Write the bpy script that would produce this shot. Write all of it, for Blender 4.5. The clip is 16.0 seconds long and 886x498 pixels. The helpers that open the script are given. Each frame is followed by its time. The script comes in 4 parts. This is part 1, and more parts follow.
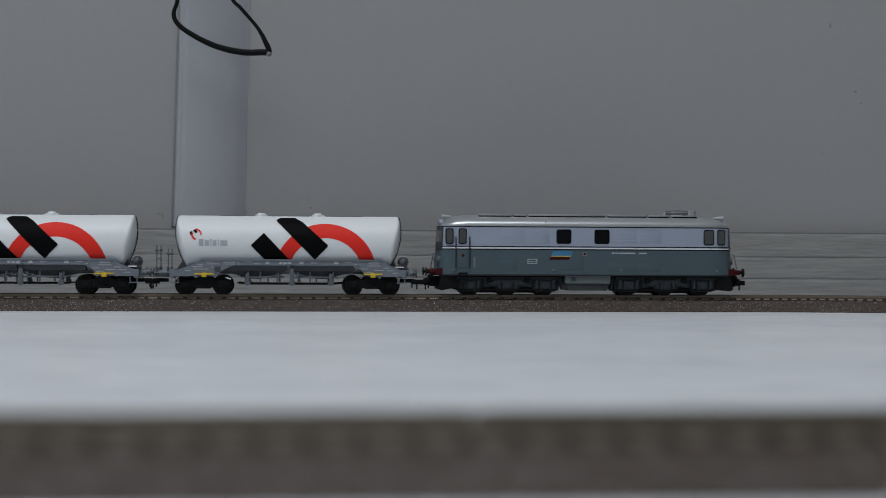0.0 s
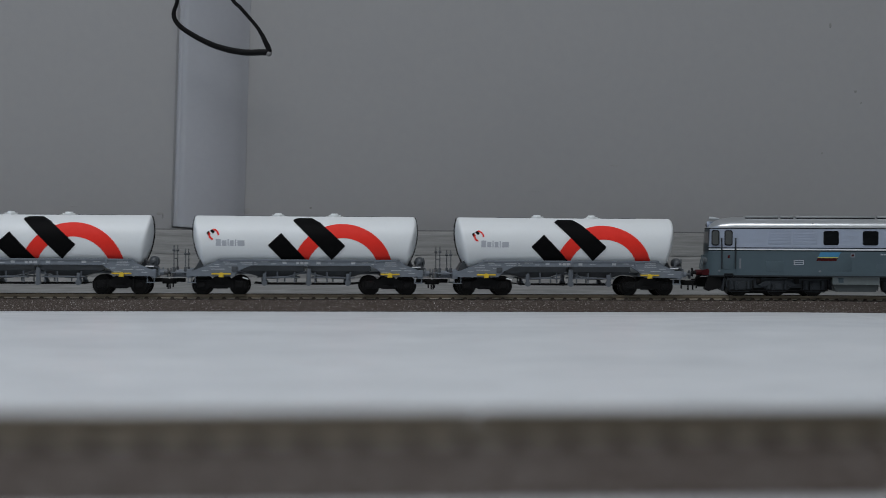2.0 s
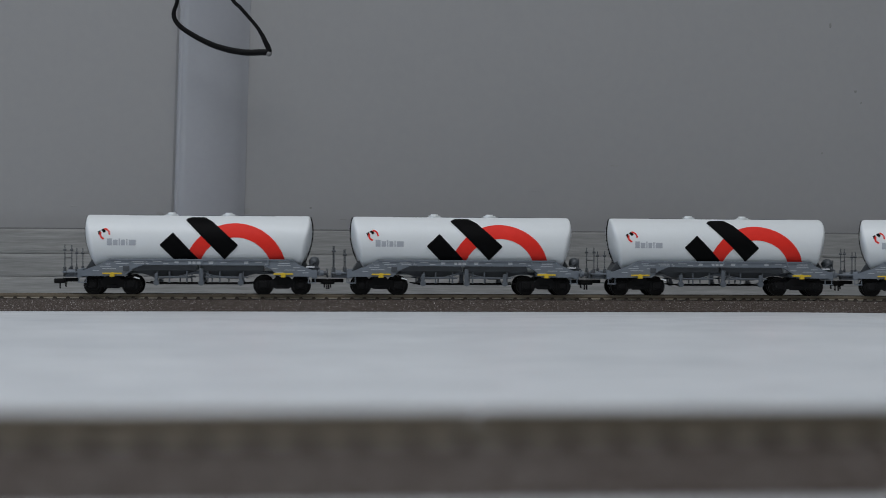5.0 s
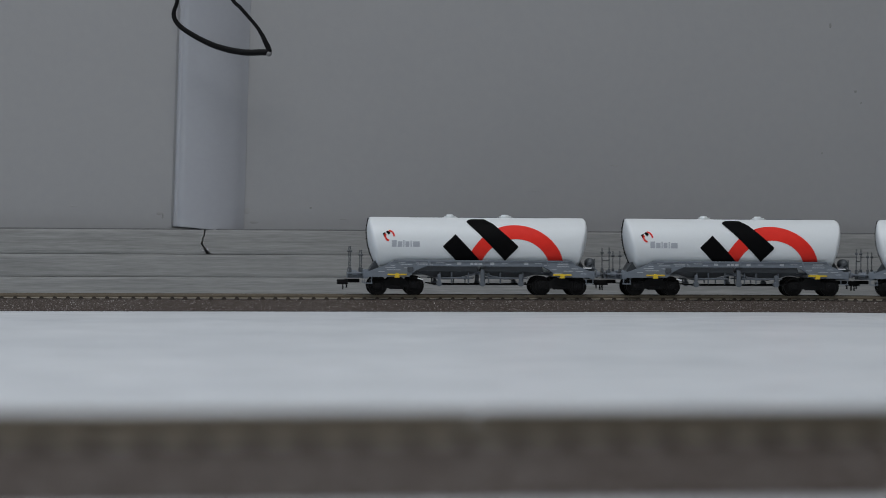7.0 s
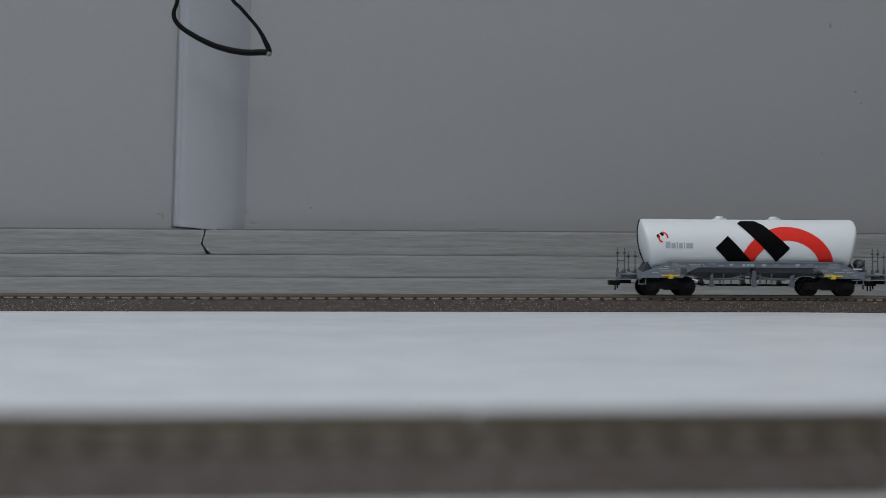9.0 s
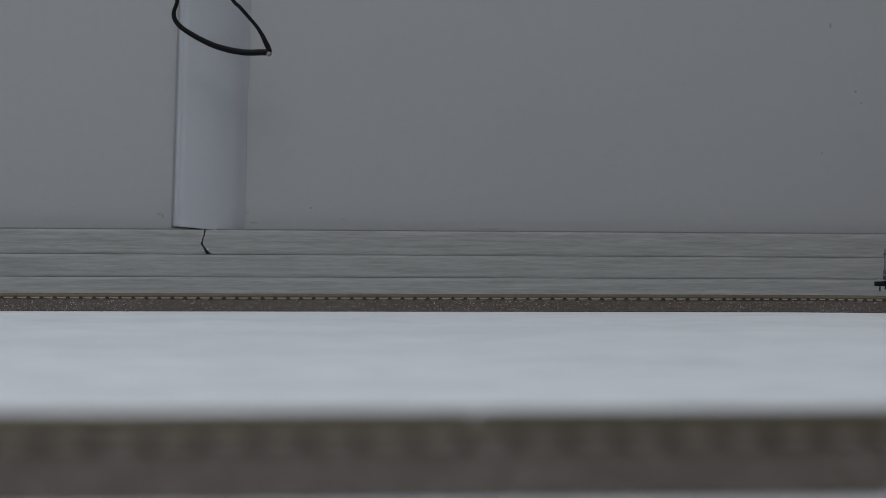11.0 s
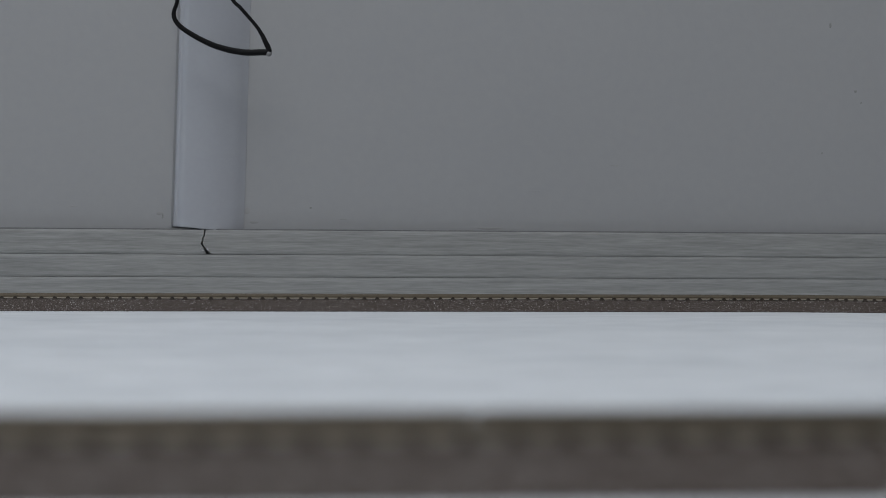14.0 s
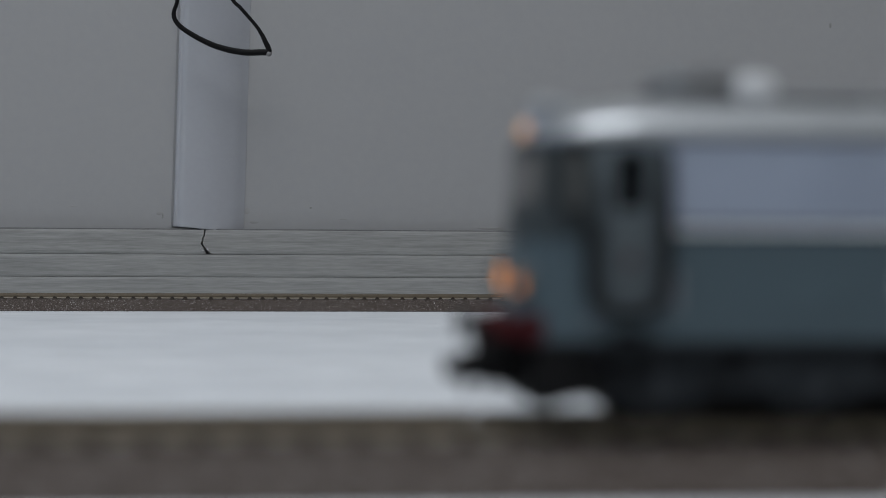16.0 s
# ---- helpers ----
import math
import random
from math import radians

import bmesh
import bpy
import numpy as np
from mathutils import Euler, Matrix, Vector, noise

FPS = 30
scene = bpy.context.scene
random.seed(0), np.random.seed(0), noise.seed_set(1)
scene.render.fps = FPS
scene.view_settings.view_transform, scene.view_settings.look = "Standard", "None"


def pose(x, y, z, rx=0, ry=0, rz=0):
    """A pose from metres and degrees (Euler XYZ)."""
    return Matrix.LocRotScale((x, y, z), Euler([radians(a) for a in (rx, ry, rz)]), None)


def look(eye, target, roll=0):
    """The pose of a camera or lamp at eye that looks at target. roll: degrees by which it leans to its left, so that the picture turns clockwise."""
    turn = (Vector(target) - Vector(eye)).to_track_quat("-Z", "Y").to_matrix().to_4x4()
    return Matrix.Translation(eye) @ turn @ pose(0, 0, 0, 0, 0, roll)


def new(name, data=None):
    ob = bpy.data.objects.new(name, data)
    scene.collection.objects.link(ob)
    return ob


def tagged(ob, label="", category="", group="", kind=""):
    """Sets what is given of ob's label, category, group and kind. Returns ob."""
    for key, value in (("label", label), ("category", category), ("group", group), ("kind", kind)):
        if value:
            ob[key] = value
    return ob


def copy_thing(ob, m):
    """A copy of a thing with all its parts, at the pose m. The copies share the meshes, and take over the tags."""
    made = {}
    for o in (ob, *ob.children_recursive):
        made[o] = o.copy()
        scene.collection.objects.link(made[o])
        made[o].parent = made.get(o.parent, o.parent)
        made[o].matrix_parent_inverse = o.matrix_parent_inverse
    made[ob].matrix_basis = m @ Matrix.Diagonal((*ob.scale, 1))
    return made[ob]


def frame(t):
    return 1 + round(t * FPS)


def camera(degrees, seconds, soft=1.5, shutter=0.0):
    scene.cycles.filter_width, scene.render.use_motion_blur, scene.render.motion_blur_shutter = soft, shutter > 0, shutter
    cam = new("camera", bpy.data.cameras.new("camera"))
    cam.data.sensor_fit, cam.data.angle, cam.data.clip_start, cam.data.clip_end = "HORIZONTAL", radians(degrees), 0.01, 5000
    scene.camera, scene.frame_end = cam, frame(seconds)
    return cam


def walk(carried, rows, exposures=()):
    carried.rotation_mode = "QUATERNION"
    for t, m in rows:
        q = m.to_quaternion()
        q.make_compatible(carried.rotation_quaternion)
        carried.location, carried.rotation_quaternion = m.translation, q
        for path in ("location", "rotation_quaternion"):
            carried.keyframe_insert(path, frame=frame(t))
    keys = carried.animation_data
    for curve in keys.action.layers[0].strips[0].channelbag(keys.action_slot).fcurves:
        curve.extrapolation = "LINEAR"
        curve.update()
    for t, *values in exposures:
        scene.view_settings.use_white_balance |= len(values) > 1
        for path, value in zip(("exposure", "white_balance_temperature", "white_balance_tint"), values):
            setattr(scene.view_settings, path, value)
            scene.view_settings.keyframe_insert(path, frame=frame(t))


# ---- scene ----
cam = camera(32.39, 16.0, soft=0.55, shutter=0.2)
EYE = (0.0, 0.0, 0.0340)
AIM = (0.0941, 0.9956, 0.0340 + 0.0031)
walk(cam, [(0.0, look(EYE, AIM, 0.29)), (16.0, look(EYE, AIM, 0.29))],
     exposures=[(0.0, -0.06), (4.0, -0.06), (7.0, -0.02), (9.0, 0.01), (11.3, -0.07), (11.5, -0.14), (11.8, -0.26), (12.0, -0.42), (12.3, -0.25),
                (12.5, -0.16), (12.7, -0.07), (13.0, 0.04), (13.5, 0.07), (14.0, 0.08), (16.0, 0.08)])
cam.data.dof.use_dof = True
cam.data.dof.focus_distance = 0.935
cam.data.dof.aperture_fstop = 10.4

# ---- world and large lights ----
world = bpy.data.worlds.new("sky")
scene.world = world
world.use_nodes = True
wn = world.node_tree.nodes
sky = wn.new("ShaderNodeTexSky")
sky.sky_type, sky.sun_disc = "NISHITA", False
sky.sun_elevation, sky.sun_rotation = radians(35), radians(200)
world.node_tree.links.new(sky.outputs[0], wn["Background"].inputs[0])
wn["Background"].inputs[1].default_value = 0.12


def area_light(name, m, sx, sy, power, color):
    lamp = bpy.data.lights.new(name, "AREA")
    lamp.shape, lamp.size, lamp.size_y = "RECTANGLE", sx, sy
    lamp.energy, lamp.color = power, color
    ob = new(name, lamp)
    ob.matrix_world = m
    return ob


DAY = (0.945, 0.973, 1.0)
# added area lamps; the roof window and glazed side door are assumed, unseen
area_light("overhead_light", look((-0.4, -0.4, 2.52), (-0.4, -0.399, 0.0)), 1.4, 1.3, 50.0, DAY)
area_light("west_fill", look((-1.58, 0.1, 0.75), (0.3, 0.25, 0.45)), 1.4, 1.3, 0.35, DAY)

# ---- materials ----


def mat(name, color, color2=None, rough=0.5, metal=0.0, scale=300.0, fine=3000.0, bump=0.1, dist=0.0002,
        stretch=(1, 1, 1), spec=0.5, rvar=0.12, emit=None, strength=0.0, amount=0.6, island=0.0):
    m = bpy.data.materials.new(name)
    m.use_nodes = True
    nt = m.node_tree
    n, l = nt.nodes, nt.links
    b = n["Principled BSDF"]
    c2 = color2 or tuple(c * 0.8 for c in color)
    co = n.new("ShaderNodeTexCoord")
    mp = n.new("ShaderNodeMapping")
    mp.inputs["Scale"].default_value = stretch
    l.new(co.outputs["Object"], mp.inputs[0])
    n1, n2 = n.new("ShaderNodeTexNoise"), n.new("ShaderNodeTexNoise")
    n1.inputs["Scale"].default_value, n1.inputs["Detail"].default_value = scale, 4
    n2.inputs["Scale"].default_value, n2.inputs["Detail"].default_value = fine, 3
    l.new(mp.outputs[0], n1.inputs["Vector"]), l.new(mp.outputs[0], n2.inputs["Vector"])
    mean = n.new("ShaderNodeMath")
    mean.operation = "MULTIPLY_ADD"
    mean.inputs[1].default_value = 0.5
    half = n.new("ShaderNodeMath")
    half.operation, half.inputs[1].default_value = "MULTIPLY", 0.5
    l.new(n2.outputs[0], half.inputs[0])
    l.new(n1.outputs[0], mean.inputs[0]), l.new(half.outputs[0], mean.inputs[2])
    rg = n.new("ShaderNodeMapRange")
    rg.inputs[1].default_value, rg.inputs[2].default_value = 0.35, 0.65
    rg.inputs[4].default_value = amount
    l.new(mean.outputs[0], rg.inputs[0])
    mx = n.new("ShaderNodeMix")
    mx.data_type = "RGBA"
    mx.inputs[6].default_value, mx.inputs[7].default_value = (*color, 1), (*c2, 1)
    l.new(rg.outputs[0], mx.inputs[0])
    out = mx.outputs[2]
    if island:
        oi = n.new("ShaderNodeObjectInfo")
        hs = n.new("ShaderNodeHueSaturation")
        r2 = n.new("ShaderNodeMapRange")
        r2.inputs[3].default_value, r2.inputs[4].default_value = 1 - island, 1 + island
        l.new(oi.outputs["Random"], r2.inputs[0]), l.new(r2.outputs[0], hs.inputs["Value"])
        l.new(out, hs.inputs["Color"])
        out = hs.outputs[0]
    l.new(out, b.inputs["Base Color"])
    rr = n.new("ShaderNodeMapRange")
    rr.inputs[3].default_value, rr.inputs[4].default_value = max(0.02, rough - rvar), min(1, rough + rvar)
    l.new(n1.outputs[0], rr.inputs[0]), l.new(rr.outputs[0], b.inputs["Roughness"])
    b.inputs["Metallic"].default_value = metal
    b.inputs["Specular IOR Level"].default_value = spec
    if bump:
        bp = n.new("ShaderNodeBump")
        bp.inputs["Strength"].default_value, bp.inputs["Distance"].default_value = bump, dist
        l.new(mean.outputs[0], bp.inputs["Height"]), l.new(bp.outputs[0], b.inputs["Normal"])
    if emit:
        b.inputs["Emission Color"].default_value = (*emit, 1)
        b.inputs["Emission Strength"].default_value = strength
    return m


WALL = mat("wall_paint", (0.315, 0.314, 0.315), (0.292, 0.293, 0.299), rough=0.85, scale=5, fine=160, bump=0.25, dist=0.0006, spec=0.3)
# unseen walls, grey held low to weaken their bounce light
ROOM = mat("room_paint", (0.25, 0.25, 0.246), (0.22, 0.22, 0.22), rough=0.9, scale=4, fine=100, bump=0.1, spec=0.3)
CEIL = mat("ceiling_paint", (0.78, 0.78, 0.77), (0.73, 0.73, 0.73), rough=0.9, scale=4, fine=100, bump=0.1, spec=0.2)
FLOOR = mat("floor_laminate", (0.76, 0.785, 0.81), (0.53, 0.555, 0.58), rough=0.4, scale=10, fine=60, bump=0.05, dist=0.0003, stretch=(0.6, 1.2, 1), amount=0.8)
SKIRT = mat("skirting_wood_grey", (0.318, 0.316, 0.306), (0.188, 0.188, 0.182), rough=0.55, scale=420, fine=1900, bump=0.25, dist=0.0002, stretch=(0.045, 1, 1), amount=0.95)
COVER = mat("conduit_plastic", (0.335, 0.342, 0.366), (0.31, 0.318, 0.342), rough=0.42, scale=14, fine=300, bump=0.08)
STAIN = mat("dark_speck", (0.19, 0.185, 0.18), (0.25, 0.25, 0.25), rough=0.9)
SMUDGE = mat("pale_smudge", (0.275, 0.272, 0.268), (0.29, 0.288, 0.285), rough=0.9)
CABLE = mat("cable_rubber", (0.004, 0.004, 0.0045), (0.007, 0.007, 0.0075), spec=0.12, rough=0.55, scale=200, fine=2000)
# darker grey that paints the shade beside the conduit cover
SHADESTRIP = mat("conduit_shade_grey", (0.235, 0.235, 0.24), (0.205, 0.205, 0.21), rough=0.7, scale=30, fine=300)
# dark colour standing in for the shade along the skirting's top
GAPSHADE = mat("gap_shade", (0.12, 0.12, 0.12), (0.18, 0.18, 0.18), rough=0.9, scale=60, stretch=(0.2, 1, 1))
TIPGREY = mat("cable_tip_grey", (0.2, 0.2, 0.2), rough=0.5)
BALLAST = mat("ballast_plastic", (0.066, 0.049, 0.040), (0.017, 0.0127, 0.0107), rough=0.55, scale=900, fine=2000, bump=0.9, dist=0.0005, rvar=0.2, spec=0.2)


def glints(m):
    """Pale rounded spots of two sizes, painted as grains and glints of the moulded ballast."""
    n, l = m.node_tree.nodes, m.node_tree.links
    b = n["Principled BSDF"]
    co = n.new("ShaderNodeTexCoord")
    for scale, least, pale, share in ((1250, 0.80, (0.55, 0.53, 0.51, 1), 1.0), (1900, 0.38, (0.27, 0.25, 0.235, 1), 0.9)):
        old = b.inputs["Base Color"].links[0].from_socket
        vo, pick, spot, both, mx = (n.new("ShaderNode" + k) for k in ("TexVoronoi", "MapRange", "MapRange", "Math", "Mix"))
        sp = n.new("ShaderNodeSeparateColor")
        vo.inputs["Scale"].default_value = scale
        l.new(co.outputs["Object"], vo.inputs["Vector"]), l.new(vo.outputs["Color"], sp.inputs[0])
        pick.inputs[1].default_value, pick.inputs[2].default_value = least, 1.0
        spot.inputs[1].default_value, spot.inputs[2].default_value = 0.50, 0.18
        l.new(sp.outputs[0], pick.inputs[0]), l.new(vo.outputs["Distance"], spot.inputs[0])
        both.operation = "MULTIPLY"
        l.new(pick.outputs[0], both.inputs[0]), l.new(spot.outputs[0], both.inputs[1])
        sh = n.new("ShaderNodeMath")
        sh.operation, sh.inputs[1].default_value = "MULTIPLY", share
        l.new(both.outputs[0], sh.inputs[0])
        mx.data_type = "RGBA"
        mx.inputs[7].default_value = pale
        l.new(sh.outputs[0], mx.inputs[0]), l.new(old, mx.inputs[6]), l.new(mx.outputs[2], b.inputs["Base Color"])


def scuffs(m, scale, stretch, least, most):
    """Uneven polish: fine scratches and dull spots in the gloss of a floor."""
    n, l = m.node_tree.nodes, m.node_tree.links
    b = n["Principled BSDF"]
    co, mp, no, rg = (n.new("ShaderNode" + k) for k in ("TexCoord", "Mapping", "TexNoise", "MapRange"))
    mp.inputs["Scale"].default_value = stretch
    no.inputs["Scale"].default_value, no.inputs["Detail"].default_value, no.inputs["Roughness"].default_value = scale, 6, 0.65
    l.new(co.outputs["Object"], mp.inputs[0]), l.new(mp.outputs[0], no.inputs["Vector"]), l.new(no.outputs[0], rg.inputs[0])
    rg.inputs[1].default_value, rg.inputs[2].default_value = 0.32, 0.68
    rg.inputs[3].default_value, rg.inputs[4].default_value = least, most
    l.new(rg.outputs[0], b.inputs["Specular IOR Level"])


scuffs(FLOOR, 60, (0.35, 1.0, 1.0), 0.0, 1.0)
glints(BALLAST)
SLEEPER = mat("sleeper_plastic", (0.040, 0.028, 0.019), (0.022, 0.016, 0.011), rough=0.6, scale=600, fine=3000, stretch=(1, 0.2, 1), island=0.15)
# foot coloured paler than the rail for the light it catches
RAILFOOT = mat("rail_foot_highlight", (0.40, 0.365, 0.30), (0.27, 0.24, 0.20), rough=0.45, metal=0.3, scale=120, fine=1500, stretch=(0.3, 1, 1))
# head darker than the sides of the rail
RAILHEAD = mat("rail_head_dark", (0.085, 0.066, 0.05), (0.045, 0.036, 0.028), rough=0.4, metal=0.5, scale=120, fine=1500, stretch=(0.3, 1, 1))
RAIL = mat("rail_nickel", (0.23, 0.19, 0.135), (0.145, 0.12, 0.086), rough=0.5, metal=0.35, scale=120, fine=1500, stretch=(0.3, 1, 1))
TANK = mat("tank_white", (0.725, 0.75, 0.76), (0.69, 0.715, 0.725), spec=0.35, rough=0.45, scale=60, fine=900, bump=0.05)
DBLACK = mat("decal_black", (0.0025, 0.0025, 0.003), (0.004, 0.004, 0.004), spec=0.05, rough=0.6, scale=300)
DRED = mat("decal_red", (0.78, 0.030, 0.018), (0.68, 0.024, 0.016), spec=0.2, rough=0.6, scale=200)
DGREY = mat("decal_grey", (0.16, 0.17, 0.19), rough=0.5)
LETTER = mat("decal_soft_grey", (0.39, 0.41, 0.45), (0.36, 0.38, 0.41), rough=0.5)
DWHITE = mat("decal_white", (0.75, 0.76, 0.77), rough=0.5)
DBLUE = mat("decal_blue", (0.04, 0.19, 0.34), rough=0.45)
DYELLOW = mat("decal_yellow", (0.55, 0.50, 0.10), rough=0.45)
FRAME = mat("frame_grey", (0.158, 0.180, 0.208), (0.108, 0.125, 0.147), rough=0.5, scale=250, fine=2500)
PIPE = mat("pipe_grey", (0.105, 0.118, 0.135), (0.07, 0.08, 0.093), rough=0.5, scale=250, fine=2500)
HOPPER = mat("hopper_grey", (0.060, 0.067, 0.075), (0.042, 0.047, 0.053), rough=0.5, scale=250, fine=2500)
BOGIE = mat("bogie_black", (0.006, 0.006, 0.0065), (0.011, 0.0105, 0.0105), spec=0.12, rough=0.6, scale=500, fine=3000)
WHEEL = mat("wheel_blackened", (0.008, 0.0075, 0.0075), (0.016, 0.015, 0.014), rough=0.5, metal=0.2, spec=0.15, scale=500, fine=2500)
YELLOW = mat("yellow_paint", (0.72, 0.50, 0.03), (0.62, 0.42, 0.025), rough=0.45)
L_UP = mat("loco_light_blue_grey", (0.305, 0.345, 0.425), (0.277, 0.315, 0.387), spec=0.3, rough=0.45, scale=80, fine=1500, bump=0.05)
L_LOW = mat("loco_slate_grey", (0.068, 0.098, 0.115), (0.058, 0.084, 0.099), spec=0.3, rough=0.48, scale=80, fine=1500, bump=0.05)
L_ROOF = mat("loco_roof_silver", (0.44, 0.46, 0.475), (0.36, 0.378, 0.392), rough=0.33, metal=0.6, scale=90, fine=1500)
L_BOGIE = mat("loco_bogie_grey", (0.030, 0.035, 0.040), (0.018, 0.021, 0.025), spec=0.2, rough=0.6, scale=400, fine=2500)
L_TANK = mat("loco_tank_grey", (0.15, 0.175, 0.175), (0.12, 0.14, 0.14), rough=0.5, scale=200)
GLASS = mat("dark_glazing", (0.004, 0.005, 0.006), (0.006, 0.007, 0.008), spec=0.1, rough=0.2, bump=0, rvar=0.05)
GLASSL = mat("pale_glazing", (0.06, 0.065, 0.065), (0.09, 0.092, 0.09), rough=0.15, bump=0, rvar=0.05)
BUFRED = mat("buffer_red", (0.055, 0.005, 0.007), (0.035, 0.0035, 0.005), rough=0.6, spec=0.12)
LAMP = mat("lamp_orange", (0.35, 0.11, 0.02), rough=0.3, emit=(1.0, 0.34, 0.045), strength=0.95)
TOPLAMP = mat("lamp_top_pale", (0.6, 0.38, 0.2), rough=0.3, emit=(1.0, 0.45, 0.14), strength=0.6)
FANGREY = mat("fan_metal", (0.16, 0.15, 0.15), (0.11, 0.105, 0.10), rough=0.4, metal=0.5, scale=200)
DPALE = mat("decal_pale_grey", (0.42, 0.44, 0.46), rough=0.5)
L_TANKLOW = mat("loco_tank_dark", (0.055, 0.064, 0.065), (0.04, 0.047, 0.048), rough=0.55, spec=0.25, scale=200)
L_DOOR = mat("loco_door_dark_slate", (0.09, 0.108, 0.118), (0.075, 0.09, 0.098), rough=0.5, spec=0.25, scale=80, fine=1500)
L_FRONT = mat("loco_front_dark", (0.040, 0.050, 0.054), (0.033, 0.041, 0.045), rough=0.5, spec=0.2, scale=80, fine=1500)
SCREEN = mat("windscreen_dim", (0.13, 0.125, 0.12), (0.10, 0.098, 0.095), rough=0.15, bump=0, rvar=0.05)
LAMPOFF = mat("lamp_lens", (0.16, 0.16, 0.16), rough=0.2)

# ---- mesh helpers, in millimetres ----
MM = 0.001


def part(name, bm, material, parent=None, label="", m=None, angle=35):
    me = bpy.data.meshes.new(name)
    bmesh.ops.scale(bm, vec=(MM, MM, MM), verts=bm.verts)
    bmesh.ops.recalc_face_normals(bm, faces=bm.faces)
    bm.to_mesh(me)
    bm.free()
    return link_part(name, smooth(me, angle), material, parent, label, m)


def smooth(me, angle=35):
    me.polygons.foreach_set("use_smooth", [True] * len(me.polygons))
    me.set_sharp_from_angle(angle=radians(angle))
    return me


def link_part(name, me, material, parent=None, label="", m=None):
    if not me.materials:
        me.materials.append(material)
    ob = new(name, me)
    ob.parent = parent
    if m is not None:
        ob.matrix_basis = m
    if label:
        tagged(ob, label)
    return ob


def box(bm, x0, x1, y0, y1, z0, z1, bev=0.0):
    r = bmesh.ops.create_cube(bm, size=1)
    vs = r["verts"]
    for v in vs:
        v.co = Vector(((x0 + x1) / 2 + v.co.x * (x1 - x0), (y0 + y1) / 2 + v.co.y * (y1 - y0), (z0 + z1) / 2 + v.co.z * (z1 - z0)))
    if bev:
        es = {e for v in vs for e in v.link_edges}
        bmesh.ops.bevel(bm, geom=list(es), offset=bev, segments=2, affect="EDGES", profile=0.5)
    return bm


def rod(bm, p0, p1, r, seg=10, r2=None):
    p0, p1 = Vector(p0), Vector(p1)
    d = p1 - p0
    m = Matrix.Translation((p0 + p1) / 2) @ d.to_track_quat("Z", "Y").to_matrix().to_4x4()
    bmesh.ops.create_cone(bm, cap_ends=True, segments=seg, radius1=r, radius2=r if r2 is None else r2, depth=d.length, matrix=m)
    return bm


def prism(bm, pts, y0, y1):
    """A polygon in x and z drawn out from y0 to y1."""
    a = [bm.verts.new((x, y0, z)) for x, z in pts]
    b = [bm.verts.new((x, y1, z)) for x, z in pts]
    bm.faces.new(a), bm.faces.new(b[::-1])
    for i in range(len(pts)):
        j = (i + 1) % len(pts)
        bm.faces.new((a[i], b[i], b[j], a[j]))
    return bm


def round_pane(bm, x0, x1, y0, y1, z0, z1, r):
    """A pane with rounded corners."""
    pts = []
    for cx, cz, a0 in ((x1 - r, z1 - r, 0), (x0 + r, z1 - r, 90), (x0 + r, z0 + r, 180), (x1 - r, z0 + r, 270)):
        pts += [(cx + r * math.cos(radians(a0 + a)), cz + r * math.sin(radians(a0 + a))) for a in (0, 30, 60, 90)]
    return prism(bm, pts, y0, y1)


def loft(bm, rings, closed=True, caps=True):
    vs = [[bm.verts.new(p) for p in r] for r in rings]
    k = len(rings[0])
    for a, b in zip(vs, vs[1:]):
        for i in range(k if closed else k - 1):
            j = (i + 1) % k
            bm.faces.new((a[i], a[j], b[j], b[i]))
    if caps and closed:
        bm.faces.new(vs[0][::-1]), bm.faces.new(vs[-1])
    return bm


def tube(bm, pts, r, seg=8, flat=1.0):
    pts = [Vector(p) for p in pts]
    rings = []
    for i, p in enumerate(pts):
        d = (pts[min(i + 1, len(pts) - 1)] - pts[max(i - 1, 0)]).normalized()
        side = d.cross(Vector((0, 1, 0)))
        side = side.normalized() if side.length > 0.05 else Vector((1, 0, 0))
        up = side.cross(d).normalized()
        rr = r[i] if isinstance(r, (list, tuple)) else r
        rings.append([p + (side * math.cos(a) + up * math.sin(a) * flat) * rr for a in (2 * math.pi * k / seg for k in range(seg))])
    return loft(bm, rings)


def patch(bm, fn, nu, nv):
    """A thin skin: fn(u, v) gives points for u and v from 0 to 1."""
    g = [[bm.verts.new(fn(i / nu, j / nv)) for j in range(nv + 1)] for i in range(nu + 1)]
    for i in range(nu):
        for j in range(nv):
            bm.faces.new((g[i][j], g[i + 1][j], g[i + 1][j + 1], g[i][j + 1]))
    return bm


def bm_new():
    return bmesh.new()


# ---- plan ----
Y_BACK, RADIUS, X_CURVE, SECTION = 0.9124, 0.3424, 0.2596, 0.232
Y_FRONT = Y_BACK - 2 * RADIUS
ARC = math.pi * RADIUS
Y_WALL = 1.030


def on_track(s):
    """Place and heading at s metres along the line: the far straight, the half circle, the near straight."""
    if s <= X_CURVE:
        return s, Y_BACK, 0.0
    if s <= X_CURVE + ARC:
        a = (s - X_CURVE) / RADIUS
        return X_CURVE + RADIUS * math.sin(a), Y_BACK - RADIUS + RADIUS * math.cos(a), -a
    return X_CURVE - (s - X_CURVE - ARC), Y_FRONT, -math.pi


# ---- room ----


def slab(name, x0, x1, y0, y1, z0, z1, material, label="", bev=0.0):
    bm = box(bm_new(), x0 * 1000, x1 * 1000, y0 * 1000, y1 * 1000, z0 * 1000, z1 * 1000, bev)
    return tagged(part(name, bm, material), label, "", "", "structure")


